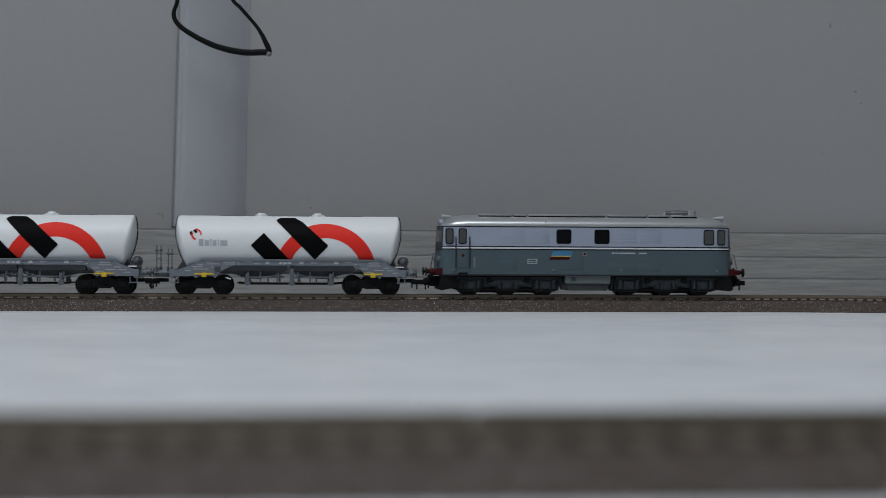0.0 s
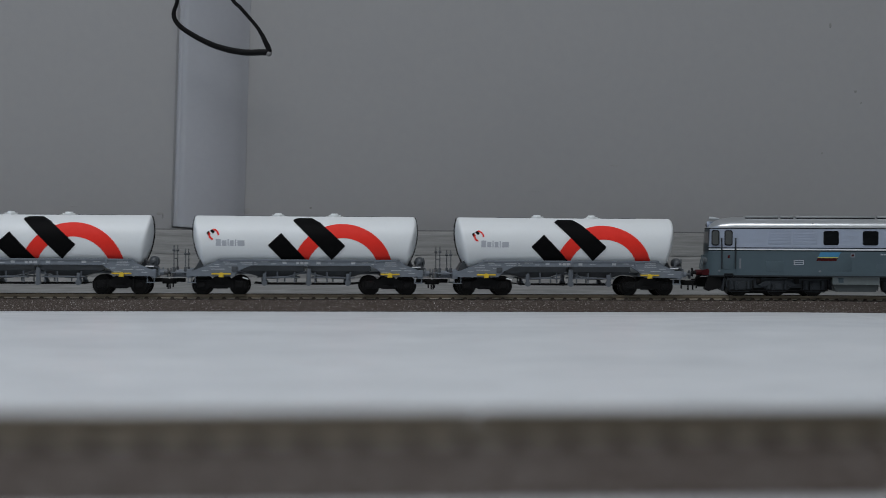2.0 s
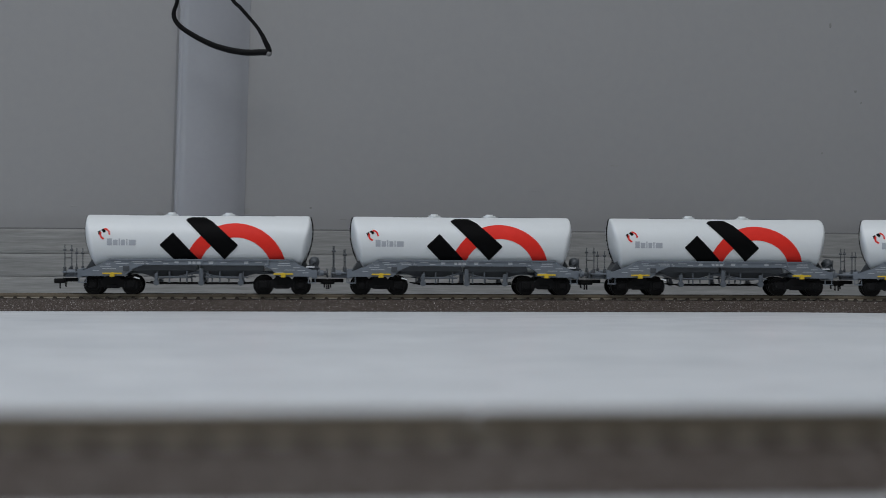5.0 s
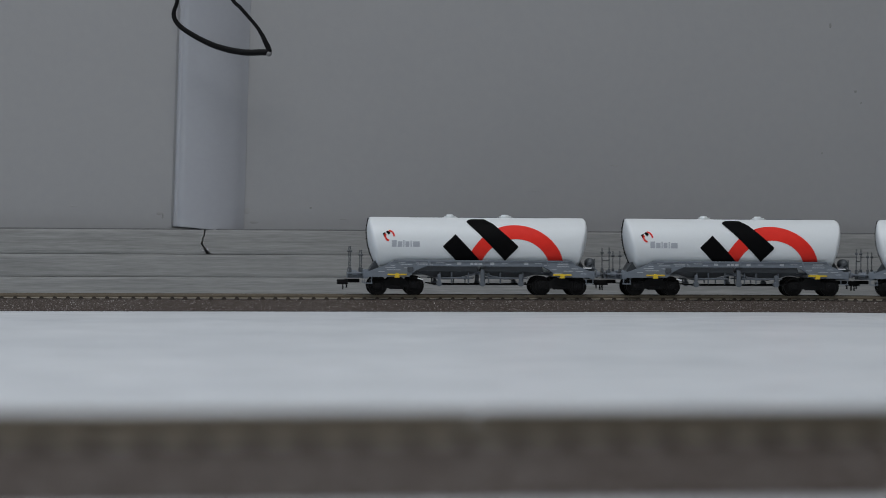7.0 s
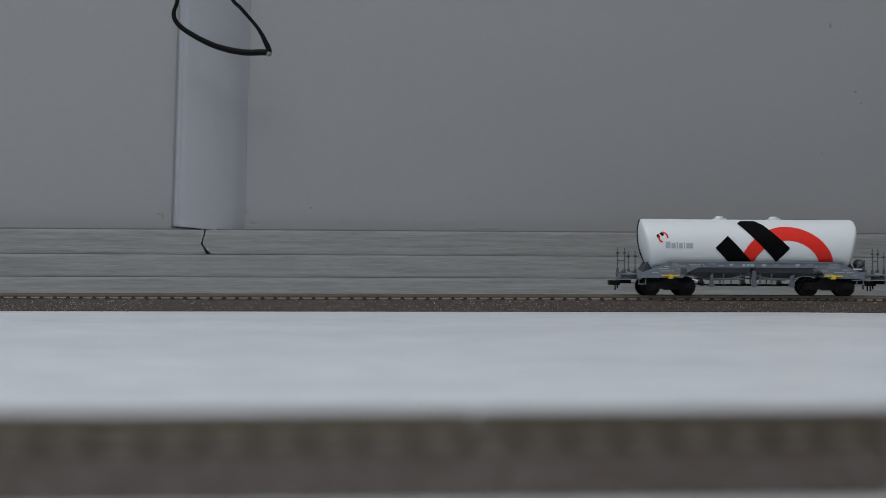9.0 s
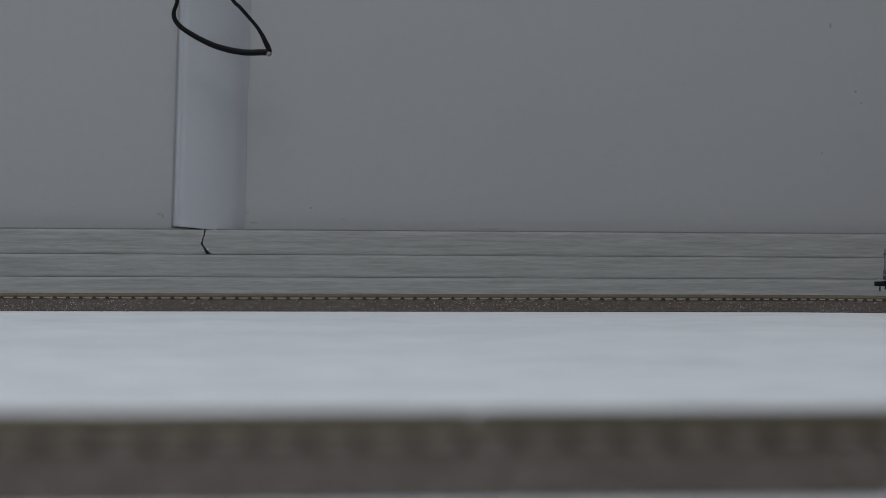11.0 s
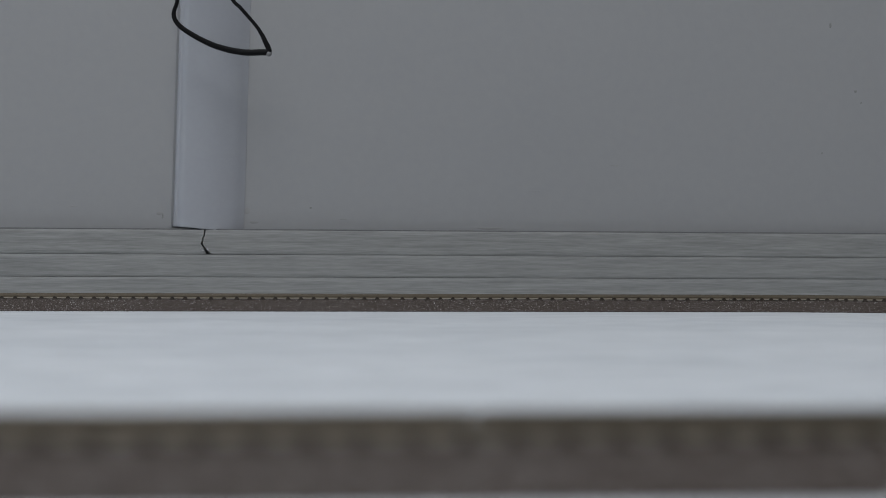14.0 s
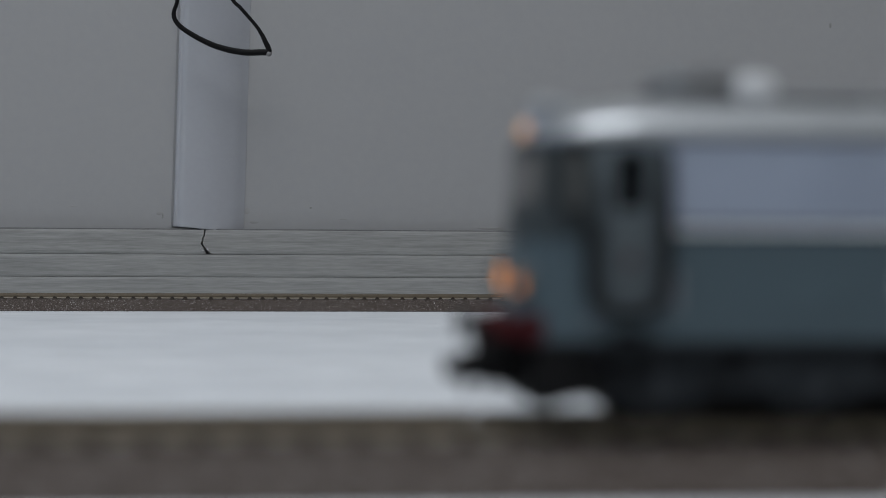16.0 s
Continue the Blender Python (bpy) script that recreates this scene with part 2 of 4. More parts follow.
XW, XE, YS, H = -1.6, 2.4, -2.0, 2.5
slab("floor", XW, XE, YS, Y_WALL + 0.1, -0.05, 0.0, FLOOR, "pale blue-grey laminate floor with a soft sheen")
# unseen ceiling, opened below the added overhead lamp
bm = bm_new()
for p0, p1, q0, q1 in ((XW - 0.1, -1.2, YS - 0.1, Y_WALL + 0.1), (0.3, XE + 0.1, YS - 0.1, Y_WALL + 0.1), (-1.2, 0.3, YS - 0.1, -1.1), (-1.2, 0.3, 0.3, Y_WALL + 0.1)):
    box(bm, p0 * 1000, p1 * 1000, q0 * 1000, q1 * 1000, H * 1000, H * 1000 + 100)
tagged(part("ceiling", bm, CEIL), "unseen plain white ceiling with an opening for the overhead lamp", "", "", "structure")
slab("wall_north", XW - 0.1, XE + 0.1, Y_WALL, Y_WALL + 0.1, 0.0, H, WALL, "grey painted plaster wall with a few dark specks")
slab("wall_east", XE, XE + 0.1, YS, Y_WALL, 0.0, H, ROOM, "plain painted wall")


for x, z, w, h in ((0.3671, 0.1940, 0.8, 1.9), (0.3852, 0.1483, 1.0, 0.9), (0.3893, 0.1405, 0.7, 0.6), (0.0079, 0.0644, 0.9, 0.6), (0.1595, 0.0771, 4.5, 0.2), (-0.0904, 0.0583, 0.5, 1.9), (-0.1489, 0.0643, 2.2, 0.25), (0.3615, 0.1052, 0.6, 0.6),
                   (-0.0925, 0.0600, 2.4, 1.2), (-0.0300, 0.0545, 3.2, 1.0), (-0.0345, 0.0620, 2.1, 2.2), (0.1290, 0.0515, 9.0, 0.9), (0.0300, 0.0570, 2.6, 0.5), (0.2150, 0.0950, 3.0, 0.3)):
    bm = bm_new()
    bmesh.ops.create_icosphere(bm, subdivisions=2, radius=1.0, matrix=Matrix.Translation((x * 1000, Y_WALL * 1000, z * 1000)) @ Matrix.Diagonal((w, 0.12, h, 1)))
    part("stain", bm, SMUDGE if w > 2 else STAIN, bpy.data.objects["wall_north"], "small dark speck")


def wall_with_opening(name, along, at, a0, a1, o0, o1, z0, z1, thick):
    bm = bm_new()
    for p0, p1, q0, q1 in ((a0, o0, 0, H), (o1, a1, 0, H), (o0, o1, 0, z0), (o0, o1, z1, H)):
        if along == "y":
            box(bm, min(at, at + thick) * 1000, max(at, at + thick) * 1000, p0 * 1000, p1 * 1000, q0 * 1000, q1 * 1000)
        else:
            box(bm, p0 * 1000, p1 * 1000, min(at, at + thick) * 1000, max(at, at + thick) * 1000, q0 * 1000, q1 * 1000)
    return tagged(part(name, bm, ROOM), "unseen plain painted wall with an assumed door opening", "", "", "structure")


# unseen wall; its opening is assumed, to go with the west lamp
wall_with_opening("wall_west", "y", XW, YS, Y_WALL, -0.65, 0.85, 0.04, 2.1, -0.1)
slab("wall_south", XW - 0.1, XE + 0.1, YS - 0.1, YS, 0.0, H, ROOM, "plain painted wall")

# skirting: three stepped strips with narrow grooves; the top strip has a broken joint
# fine pale line across the floor
FLOORLINE = mat("floor_line_pale", (0.80, 0.81, 0.82), (0.72, 0.73, 0.75), rough=0.5)
bm = box(bm_new(), -520, 0, -0.45, 0.45, -0.5, 0.06)
part("floor_line", bm, FLOORLINE, bpy.data.objects["floor"], "thin pale line across the floor", pose(0.3225, 0.885, 0, 0, 0, 82.5))
skirting = tagged(new("baseboard"), "grey wood-effect skirting board with two grooves and a cracked joint", "skirting board", "", "structure")


def strip(x0, x1, z0, z1, yf, left_jag=None, right_jag=None):
    n = 14
    zs = [z0 + (z1 - z0) * i / n for i in range(n + 1)]
    yb = Y_WALL * 1000
    rings = []
    for i, z in enumerate(zs):
        e = min(i, n - i)
        back = (0.4, 0.08, 0.0)[min(e, 2)]
        a = x0 + (left_jag[i] if left_jag else 0)
        b = x1 + (right_jag[i] if right_jag else 0)
        rings.append([(a, yf + back, z), (b, yf + back, z), (b, yb, z), (a, yb, z)])
    return part("skirting_strip", loft(bm_new(), rings), SKIRT, skirting, angle=50)


JAG = [3.2, 2.6, 1.6, 0.9, 0.2, -0.7, -1.4, -1.2, -0.4, -0.9, -0.2, 0.5, 0.2, 0.6, 0.8]
GAP = [3.4, 2.9, 2.3, 1.7, 1.3, 1.3, 1.4, 0.9, 0.8, 1.0, 0.7, 0.6, 0.8, 1.0, 1.3]
XJ = -62.7
strip(XW * 1000, XJ, 32.95, 49.0, Y_WALL * 1000 - 8.8, None, [j - g / 2 for j, g in zip(JAG, GAP)])
strip(XJ, XE * 1000, 32.95, 49.0, Y_WALL * 1000 - 8.8, [j + g / 2 for j, g in zip(JAG, GAP)], None)
strip(XW * 1000, XE * 1000, 18.0, 32.62, Y_WALL * 1000 - 8.95)
strip(XW * 1000, XE * 1000, 0.0, 17.68, Y_WALL * 1000 - 9.1)
# added strip: the gap's shadow line above the skirting, as a dark solid
part("joint", box(bm_new(), XW * 1000, XE * 1000, Y_WALL * 1000 - 7.6, Y_WALL * 1000, 48.9, 49.8, 0.2), GAPSHADE, skirting, "dark strip for the shade where skirting meets wall")
bm = bm_new()
for dx, dz, a in ((-2.6, 36.6, 35), (-1.6, 34.9, 10), (1.6, 36.2, -30)):
    prism(bm, [(XJ + dx, dz), (XJ + dx + 2.1 * math.cos(radians(a)), dz + 2.1 * math.sin(radians(a))), (XJ + dx + 1.0, dz + 1.2)], Y_WALL * 1000 - 9.4, Y_WALL * 1000 - 8.0)
part("splinter", bm, mat("splinter_pale", (0.5, 0.5, 0.5), rough=0.7), skirting, "pale torn splinters at the crack")

# rounded conduit cover, which leans a little
bm = bm_new()
rings = []
for k in range(41):
    z = 49.5 + k * 25.0
    ring = []
    for i in range(25):
        u = -1 + i / 12
        x = u * 23.3
        e = max(0.0, (abs(u) - 0.72) / 0.28)
        y = (-5.0 * (1 - u * u) - 3.2 + 2.6 * u) * (1 - 0.8 * e * e)
        sag = -1.4 * u if k == 0 else 0
        ring.append((x, y, z + sag))
    for i in range(24, -1, -1):
        u = -1 + i / 12
        ring.append((u * 22.4, -5.0 * (1 - u * u) - 2.0 + 2.2 * u, z + (-1.4 * u if k == 0 else 0)))
    rings.append(ring)
loft(bm, rings)
bmesh.ops.rotate(bm, verts=bm.verts, cent=(0, 0, 51), matrix=Matrix.Rotation(radians(1.45), 3, "Y"))
bmesh.ops.translate(bm, verts=bm.verts, vec=(-60.1, Y_WALL * 1000 - 0.3, 0))
conduit = tagged(new("conduit"), "pale grey rounded plastic conduit cover standing against the wall", "conduit cover")
part("cover", bm, COVER, conduit)
# added strip behind the cover; its dark edge stands for the cover's shadow
bm = box(bm_new(), -24.8, 17.8, -1.2, 0.4, 51.2, 1050, 0.3)
bmesh.ops.rotate(bm, verts=bm.verts, cent=(0, 0, 51), matrix=Matrix.Rotation(radians(1.45), 3, "Y"))
bmesh.ops.translate(bm, verts=bm.verts, vec=(-60.1, Y_WALL * 1000 - 0.3, 0))
part("shade_strip", bm, SHADESTRIP, conduit, "darker grey strip for the shade along the conduit cover's left edge")

# black cable that hangs in a loop before the conduit cover
LOOP = [(-79, 260), (-81.5, 228), (-83.2, 206), (-85.7, 196), (-81.8, 188.4), (-71.2, 181.3), (-59.7, 175.8), (-50.2, 172.9), (-42, 171.4), (-34.9, 170.8),
        (-27.5, 171.1), (-21.6, 171.2)]
LOOP2 = [(-21.4, 169.8), (-21.3, 173.5), (-23.4, 178), (-25.6, 182.6), (-29.2, 188.3), (-35, 195.1), (-40.8, 201.6), (-45.8, 206.5), (-56, 222), (-68, 260)]


def spline(pts, n=6):
    out = []
    for i in range(len(pts) - 1):
        p = [Vector(pts[max(0, min(len(pts) - 1, i + d))]) for d in (-1, 0, 1, 2)]
        for k in range(n):
            t = k / n
            out.append(0.5 * (2 * p[1] + (p[2] - p[0]) * t + (2 * p[0] - 5 * p[1] + 4 * p[2] - p[3]) * t * t + (3 * p[1] - p[0] - 3 * p[2] + p[3]) * t ** 3))
    return out + [Vector(pts[-1])]


cable = tagged(new("power_cable"), "thin black cable hanging in a loop on the wall", "cable")
YC = 1000
LOOP = [(x * 0.952, 34.8 + (z - 34.8) * 0.952) for x, z in LOOP]
LOOP2 = [(x * 0.952, 34.8 + (z - 34.8) * 0.952) for x, z in LOOP2]
strand = spline([(x, YC, z) for x, z in LOOP])
part("lower_strand", tube(bm_new(), [(-74, Y_WALL * 1000 + 3, 300), (-75, YC + 25, 296), (-77, YC + 4, 280)] + strand,
                          [1.4] * 3 + [1.3 + 0.75 * min(1, max(0, (i - 14) / 30)) for i in range(len(strand))], 10, 0.7), CABLE, cable)
strand = spline([(x, YC, z) for x, z in LOOP2])
part("upper_strand", tube(bm_new(), strand + [Vector((-70, YC + 4, 280)), Vector((-72, YC + 25, 298)), Vector((-73, Y_WALL * 1000 + 3, 301))],
                          [2.0 - 0.8 * min(1, i / 24) for i in range(len(strand))] + [1.3] * 3, 10, 0.7), CABLE, cable)
bm = bm_new()
bmesh.ops.create_icosphere(bm, subdivisions=2, radius=1.9, matrix=Matrix.Translation((-20.3, YC, 163.7)))
part("end_tip", bm, TIPGREY, cable, "grey plastic end of the cable")

# ---- track ----


def shape_track(fn, length, name):
    """Ballast bed and two rails along fn(s, y), in millimetres."""
    rng = np.random.default_rng(7)
    prof = [(-23.0, 0.0), (-23.0, 0.5)] + [(-22.9 + 7.9 * i / 9, 0.5 + 6.0 * i / 9) for i in range(1, 10)]
    prof += [(-13.6, 6.5), (-11, 6.5), (-5.5, 6.5), (0, 6.5)]
    prof += [(-y, z) for y, z in prof[-2::-1]]
    n = int(length / 0.9)
    k = len(prof)
    verts, faces = [], []
    for i in range(n + 1):
        s = length * i / n
        for j, (y, z) in enumerate(prof):
            inner = 1 < j < k - 2
            d = rng.normal(0, 0.07, 3) if inner else (0, 0, 0)
            if not 0 < i < n:
                d = (0, d[1], d[2])
            px, py = fn(s + d[0], y + d[1])
            verts.append((px * MM, py * MM, max(0, z + d[2]) * MM))
    for i in range(n):
        for j in range(k - 1):
            a = i * k + j
            faces.append((a, a + k, a + k + 1, a + 1))
    faces.append(tuple(range(k)))
    faces.append(tuple(n * k + j for j in range(k - 1, -1, -1)))
    bed = bpy.data.meshes.new("ballast_bed")
    bed.from_pydata(verts, [], faces)
    bed.polygons.foreach_set("use_smooth", [False] * len(bed.polygons))
    rails = []
    for yc in (-8.8, 8.8):
        bm = bm_new()
        sec = [(-1.1, 7.0), (1.1, 7.0), (1.1, 7.35), (0.35, 7.6), (0.35, 8.3), (0.55, 8.45), (0.55, 9.45), (0.4, 9.6), (-0.4, 9.6), (-0.55, 9.45), (-0.55, 8.45), (-0.35, 8.3), (-0.35, 7.6), (-1.1, 7.35)]
        m = 24
        loft(bm, [[(*fn(0.25 + (length - 0.5) * i / m, yc + y), z) for y, z in sec] for i in range(m + 1)])
        bmesh.ops.scale(bm, vec=(MM, MM, MM), verts=bm.verts)
        bmesh.ops.recalc_face_normals(bm, faces=bm.faces)
        me = bpy.data.meshes.new("rail")
        bm.to_mesh(me)
        bm.free()
        me.materials.append(RAIL)
        me.materials.append(RAILHEAD)
        me.materials.append(RAILFOOT)
        me.polygons.foreach_set("material_index", [1 if p.center.z > 0.0090 else (2 if p.center.z > 0.00705 and p.center.z < 0.00765 else 0) for p in me.polygons])
        rails.append(smooth(me, 30))
    return bed, rails


bm = bm_new()
box(bm, -1.55, 1.55, -13.6, 13.6, 5.9, 7.0, 0.2)
for y in (-10.5, -7.1, 7.1, 10.5):
    prism(bm, [(-1.4, 6.9), (-0.6, 8.15), (0.6, 8.15), (1.4, 6.9)], y - 0.8, y + 0.8)
bmesh.ops.scale(bm, vec=(MM, MM, MM), verts=bm.verts)
SLEEPER_MESH = bpy.data.meshes.new("sleeper")
bm.to_mesh(SLEEPER_MESH)
bm.free()


def track_section(name, bed, rails, fn, heading, length, label):
    tr = tagged(new("track_section"), label, "model track", "oval of track sections")
    link_part("ballast_bed", bed, BALLAST, tr, "dark brown moulded ballast with painted pale grains and glints")
    for r in rails:
        link_part("rail", r, RAIL, tr, "dull nickel rail")
    n = 31
    for i in range(n):
        s = length * (i + 0.5) / n
        px, py = fn(s, 0)
        link_part("sleeper", SLEEPER_MESH, SLEEPER, tr, "", Matrix.Translation((px * MM, py * MM, 0)) @ Matrix.Rotation(heading(s), 4, "Z"))
    return tr


STRAIGHT = "straight model track section on brown plastic ballast"
CURVED = "curved model track section on brown plastic ballast"
f_st = lambda s, y: (s, y)
bed, rails = shape_track(f_st, SECTION * 1000, "straight")
first = track_section("straight", bed, rails, f_st, lambda s: 0, SECTION * 1000, STRAIGHT)
first.matrix_basis = pose(X_CURVE - SECTION, Y_BACK, 0)
for i in (2, 3, 4):
    copy_thing(first, pose(X_CURVE - i * SECTION, Y_BACK, 0))
for i in (1, 2):
    copy_thing(first, pose(X_CURVE - i * SECTION, Y_FRONT, 0))
RM = RADIUS * 1000
f_cv = lambda s, y: ((RM + y) * math.sin(s / RM), (RM + y) * math.cos(s / RM) - RM)
CL = ARC * 1000 / 6
bed, rails = shape_track(f_cv, CL, "curved")
curve = track_section("curved", bed, rails, f_cv, lambda s: -s / RM, CL, CURVED)
for i in range(6):
    m = pose(*on_track(X_CURVE + ARC * i / 6 + (1e-9 if i else 0))[:2], 0, 0, 0, -30 * i)
    if i:
        copy_thing(curve, m)
    else:
        curve.matrix_basis = m

# ---- rolling stock; local x points forward, millimetres above the floor ----
TURN = Matrix.Rotation(math.pi, 4, "Z")



def wheelset(parent, x, z, r, bogie_x):
    bm = bm_new()
    rod(bm, (0, -9.5, 0), (0, 9.5, 0), 1.0, 8)
    for sy in (-1, 1):
        rod(bm, (0, sy * 7.9, 0), (0, sy * 10.6, 0), r, 28)
        rod(bm, (0, sy * 7.0, 0), (0, sy * 7.9, 0), r + 0.7, 28)
        bmesh.ops.create_cone(bm, cap_ends=True, segments=24, radius1=r * 0.78, radius2=r * 0.72, depth=0.4,
                              matrix=Matrix.Translation((0, sy * 10.8, 0)) @ Matrix.Rotation(math.pi / 2, 4, "X"))
        rod(bm, (0, sy * 10.6, 0), (0, sy * 11.5, 0), 1.5, 10)
        for a in range(4):
            c, s = math.cos(a * math.pi / 2), math.sin(a * math.pi / 2)
            rod(bm, (r * 0.5 * c, sy * 10.8, r * 0.5 * s), (r * 0.5 * c, sy * 11.25, r * 0.5 * s), 0.6, 6)
    ob = part("wheelset", bm, WHEEL, parent, "blackened metal wheels on an axle", Matrix.Translation(((x - bogie_x) * MM, 0, z * MM)))
    return ob


def empty_at(name, parent, x, label):
    ob = new(name)
    ob.parent = parent
    ob.matrix_basis = Matrix.Translation((x * MM, 0, 0))
    return tagged(ob, label)


# tank surface of the cement wagon
TR, TZ = 16.6, 39.3


def skin(x, z, off=0.15):
    d = min(TR - 0.01, max(-(TR - 0.01), z - TZ))
    k = (TR + off) / TR
    return (x, -math.sqrt(TR * TR - d * d) * k, TZ + d * k)


def tank_end(z):
    """Half length of the shell at height z."""
    d, u = max(0.0, 47.0 - z), max(0.0, z - 47.0)
    return 66.3 - 0.0135 * d * d - 0.018 * u * u


LX = lambda c: (c - 671) / 8.36 - 3.6          # drawing units of the lettering to millimetres
LZ = lambda c: 34.8 - (360 + c / 2.82 - 447.8) / 2.985


def decal_quad(bm, pts, n=10, off=0.12):
    """A four-cornered mark laid on the tank: corners top left, top right, bottom right, bottom left."""
    a, b, c, d = [Vector((LX(x), LZ(y))) for x, y in pts]
    def fn(u, v):
        p = (a * (1 - u) + b * u) * (1 - v) + (d * (1 - u) + c * u) * v
        return skin(p.x, p.y, off)
    return patch(bm, fn, 3, n)


def decal_poly(bm, pts, off=0.15, rows=22):
    """A convex mark laid on the tank, sliced in level rows."""
    P = [(LX(x), LZ(y)) for x, y in pts]
    z0, z1 = min(p[1] for p in P), max(p[1] for p in P)
    def span(z):
        xs = []
        for (xa, za), (xb, zb) in zip(P, P[1:] + P[:1]):
            if (za - z) * (zb - z) <= 0 and za != zb:
                xs.append(xa + (xb - xa) * (z - za) / (zb - za))
        return (min(xs), max(xs)) if xs else (0, 0)
    def fn(u, v):
        z = z0 + (z1 - z0) * min(0.9999, max(0.0001, v))
        a, b = span(z)
        return skin(a + (b - a) * u, z, off)
    return patch(bm, fn, 1, rows)


def decal_arc(bm, cx, cy, r0, r1, a0, a1, n=36, floor_y=None, off=0.15):
    def fn(u, v):
        r = r0 + (r1 - r0) * v
        lo = radians(a0)
        if floor_y is not None:
            lo = math.asin((cy - floor_y) / r)
        a = lo + (radians(a1) - lo) * u
        return skin(LX(cx + r * math.cos(a)), LZ(cy - r * math.sin(a)), off)
    return patch(bm, fn, n, 7)


def mark(name, material, parent, label, make, *args, **kw):
    """The same mark on the right flank and, turned about, on the left one."""
    for turn in (False, True):
        bm = make(bm_new(), *args, **kw)
        if turn:
            bmesh.ops.rotate(bm, verts=bm.verts, cent=(0, 0, 0), matrix=TURN.to_3x3())
        part(name, bm, material, parent, label)


def bogie_wagon(wagon, x):
    bg = empty_at("bogie", wagon, x, "black two-axle bogie")
    for sy in (-1, 1):
        bm = bm_new()
        prism(bm, [(-15.4, 15.2), (-13.2, 17.8), (-5.5, 18.2), (-3.5, 20), (3.5, 20), (5.5, 18.2), (13.2, 17.8), (15.4, 15.2), (13.8, 12.6), (7.6, 13.0), (5.2, 14.2), (4.0, 13.0), (-4.0, 13.0), (-5.2, 14.2), (-7.6, 13.0), (-13.8, 12.6)],
              sy * 12.0, sy * 13.6)
        for ax in (-10.9, 10.9):
            box(bm, ax - 2.6, ax + 2.6, sy * 13.2 - 0.8, sy * 13.2 + 0.8, 13.2, 17.4, 0.4)
            rod(bm, (ax, sy * 13.0, 15.2), (ax, sy * 14.8, 15.2), 1.5, 10)
            for dx in (-3.4, 3.4):
                rod(bm, (ax + dx, sy * 13.2, 13.2), (ax + dx, sy * 13.2, 17.2), 0.9, 8)
        box(bm, -3, 3, sy * 13.2 - 1, sy * 13.2 + 1, 13.4, 15.2, 0.3)
        part("side_frame", bm, BOGIE, bg)
    bm = bm_new()
    box(bm, -3.0, 3.0, -13, 13, 15.5, 20.5, 0.4)
    box(bm, -13.5, -12.5, -12, 12, 15, 16.5, 0.2)
    box(bm, 12.5, 13.5, -12, 12, 15, 16.5, 0.2)
    rod(bm, (0, 0, 19), (0, 0, 22.4), 4, 14)
    part("bolster", bm, BOGIE, bg)
    for ax in (-10.9, 10.9):
        wheelset(bg, x + ax, 15.0, 5.4, x)
    return bg


def coupling(parent, x, sgn):
    bm = bm_new()
    box(bm, *sorted((x, x + sgn * 9)), -2.2, 2.2, 16.6, 18.8, 0.3)
    box(bm, *sorted((x + sgn * 7, x + sgn * 13.5)), -4.2, 4.2, 15.6, 18.4, 0.4)
    rod(bm, (x + sgn * 10, -3.6, 12.6), (x + sgn * 10, -3.6, 16.4), 0.5, 6)
    rod(bm, (x + sgn * 7.6, 3.0, 13.4), (x + sgn * 7.6, 3.0, 16.4), 0.5, 6)
    rod(bm, (x + sgn * 12.6, -4.4, 17), (x + sgn * 12.6, 4.4, 17), 0.5, 6)
    return part("coupling", bm, BOGIE, parent, "black close coupling")


def buffers(parent, x, sgn, material, head, z=22.2, length=6.5):
    for sy in (-1, 1):
        y = sy * 10.1
        bm = rod(bm_new(), (x, y, z), (x + sgn * length * 0.6, y, z), 1.6, 12)
        buffer = part("buffer", bm, material, parent)
        bm = rod(bm_new(), (x + sgn * length * 0.6, y, z), (x + sgn * (length - 0.6), y, z), 1.0, 12)
        rod(bm, (x + sgn * (length - 0.7), y, z), (x + sgn * length, y, z), 2.6, 18)
        part("buffer_head", bm, head, buffer, "round dark buffer head")


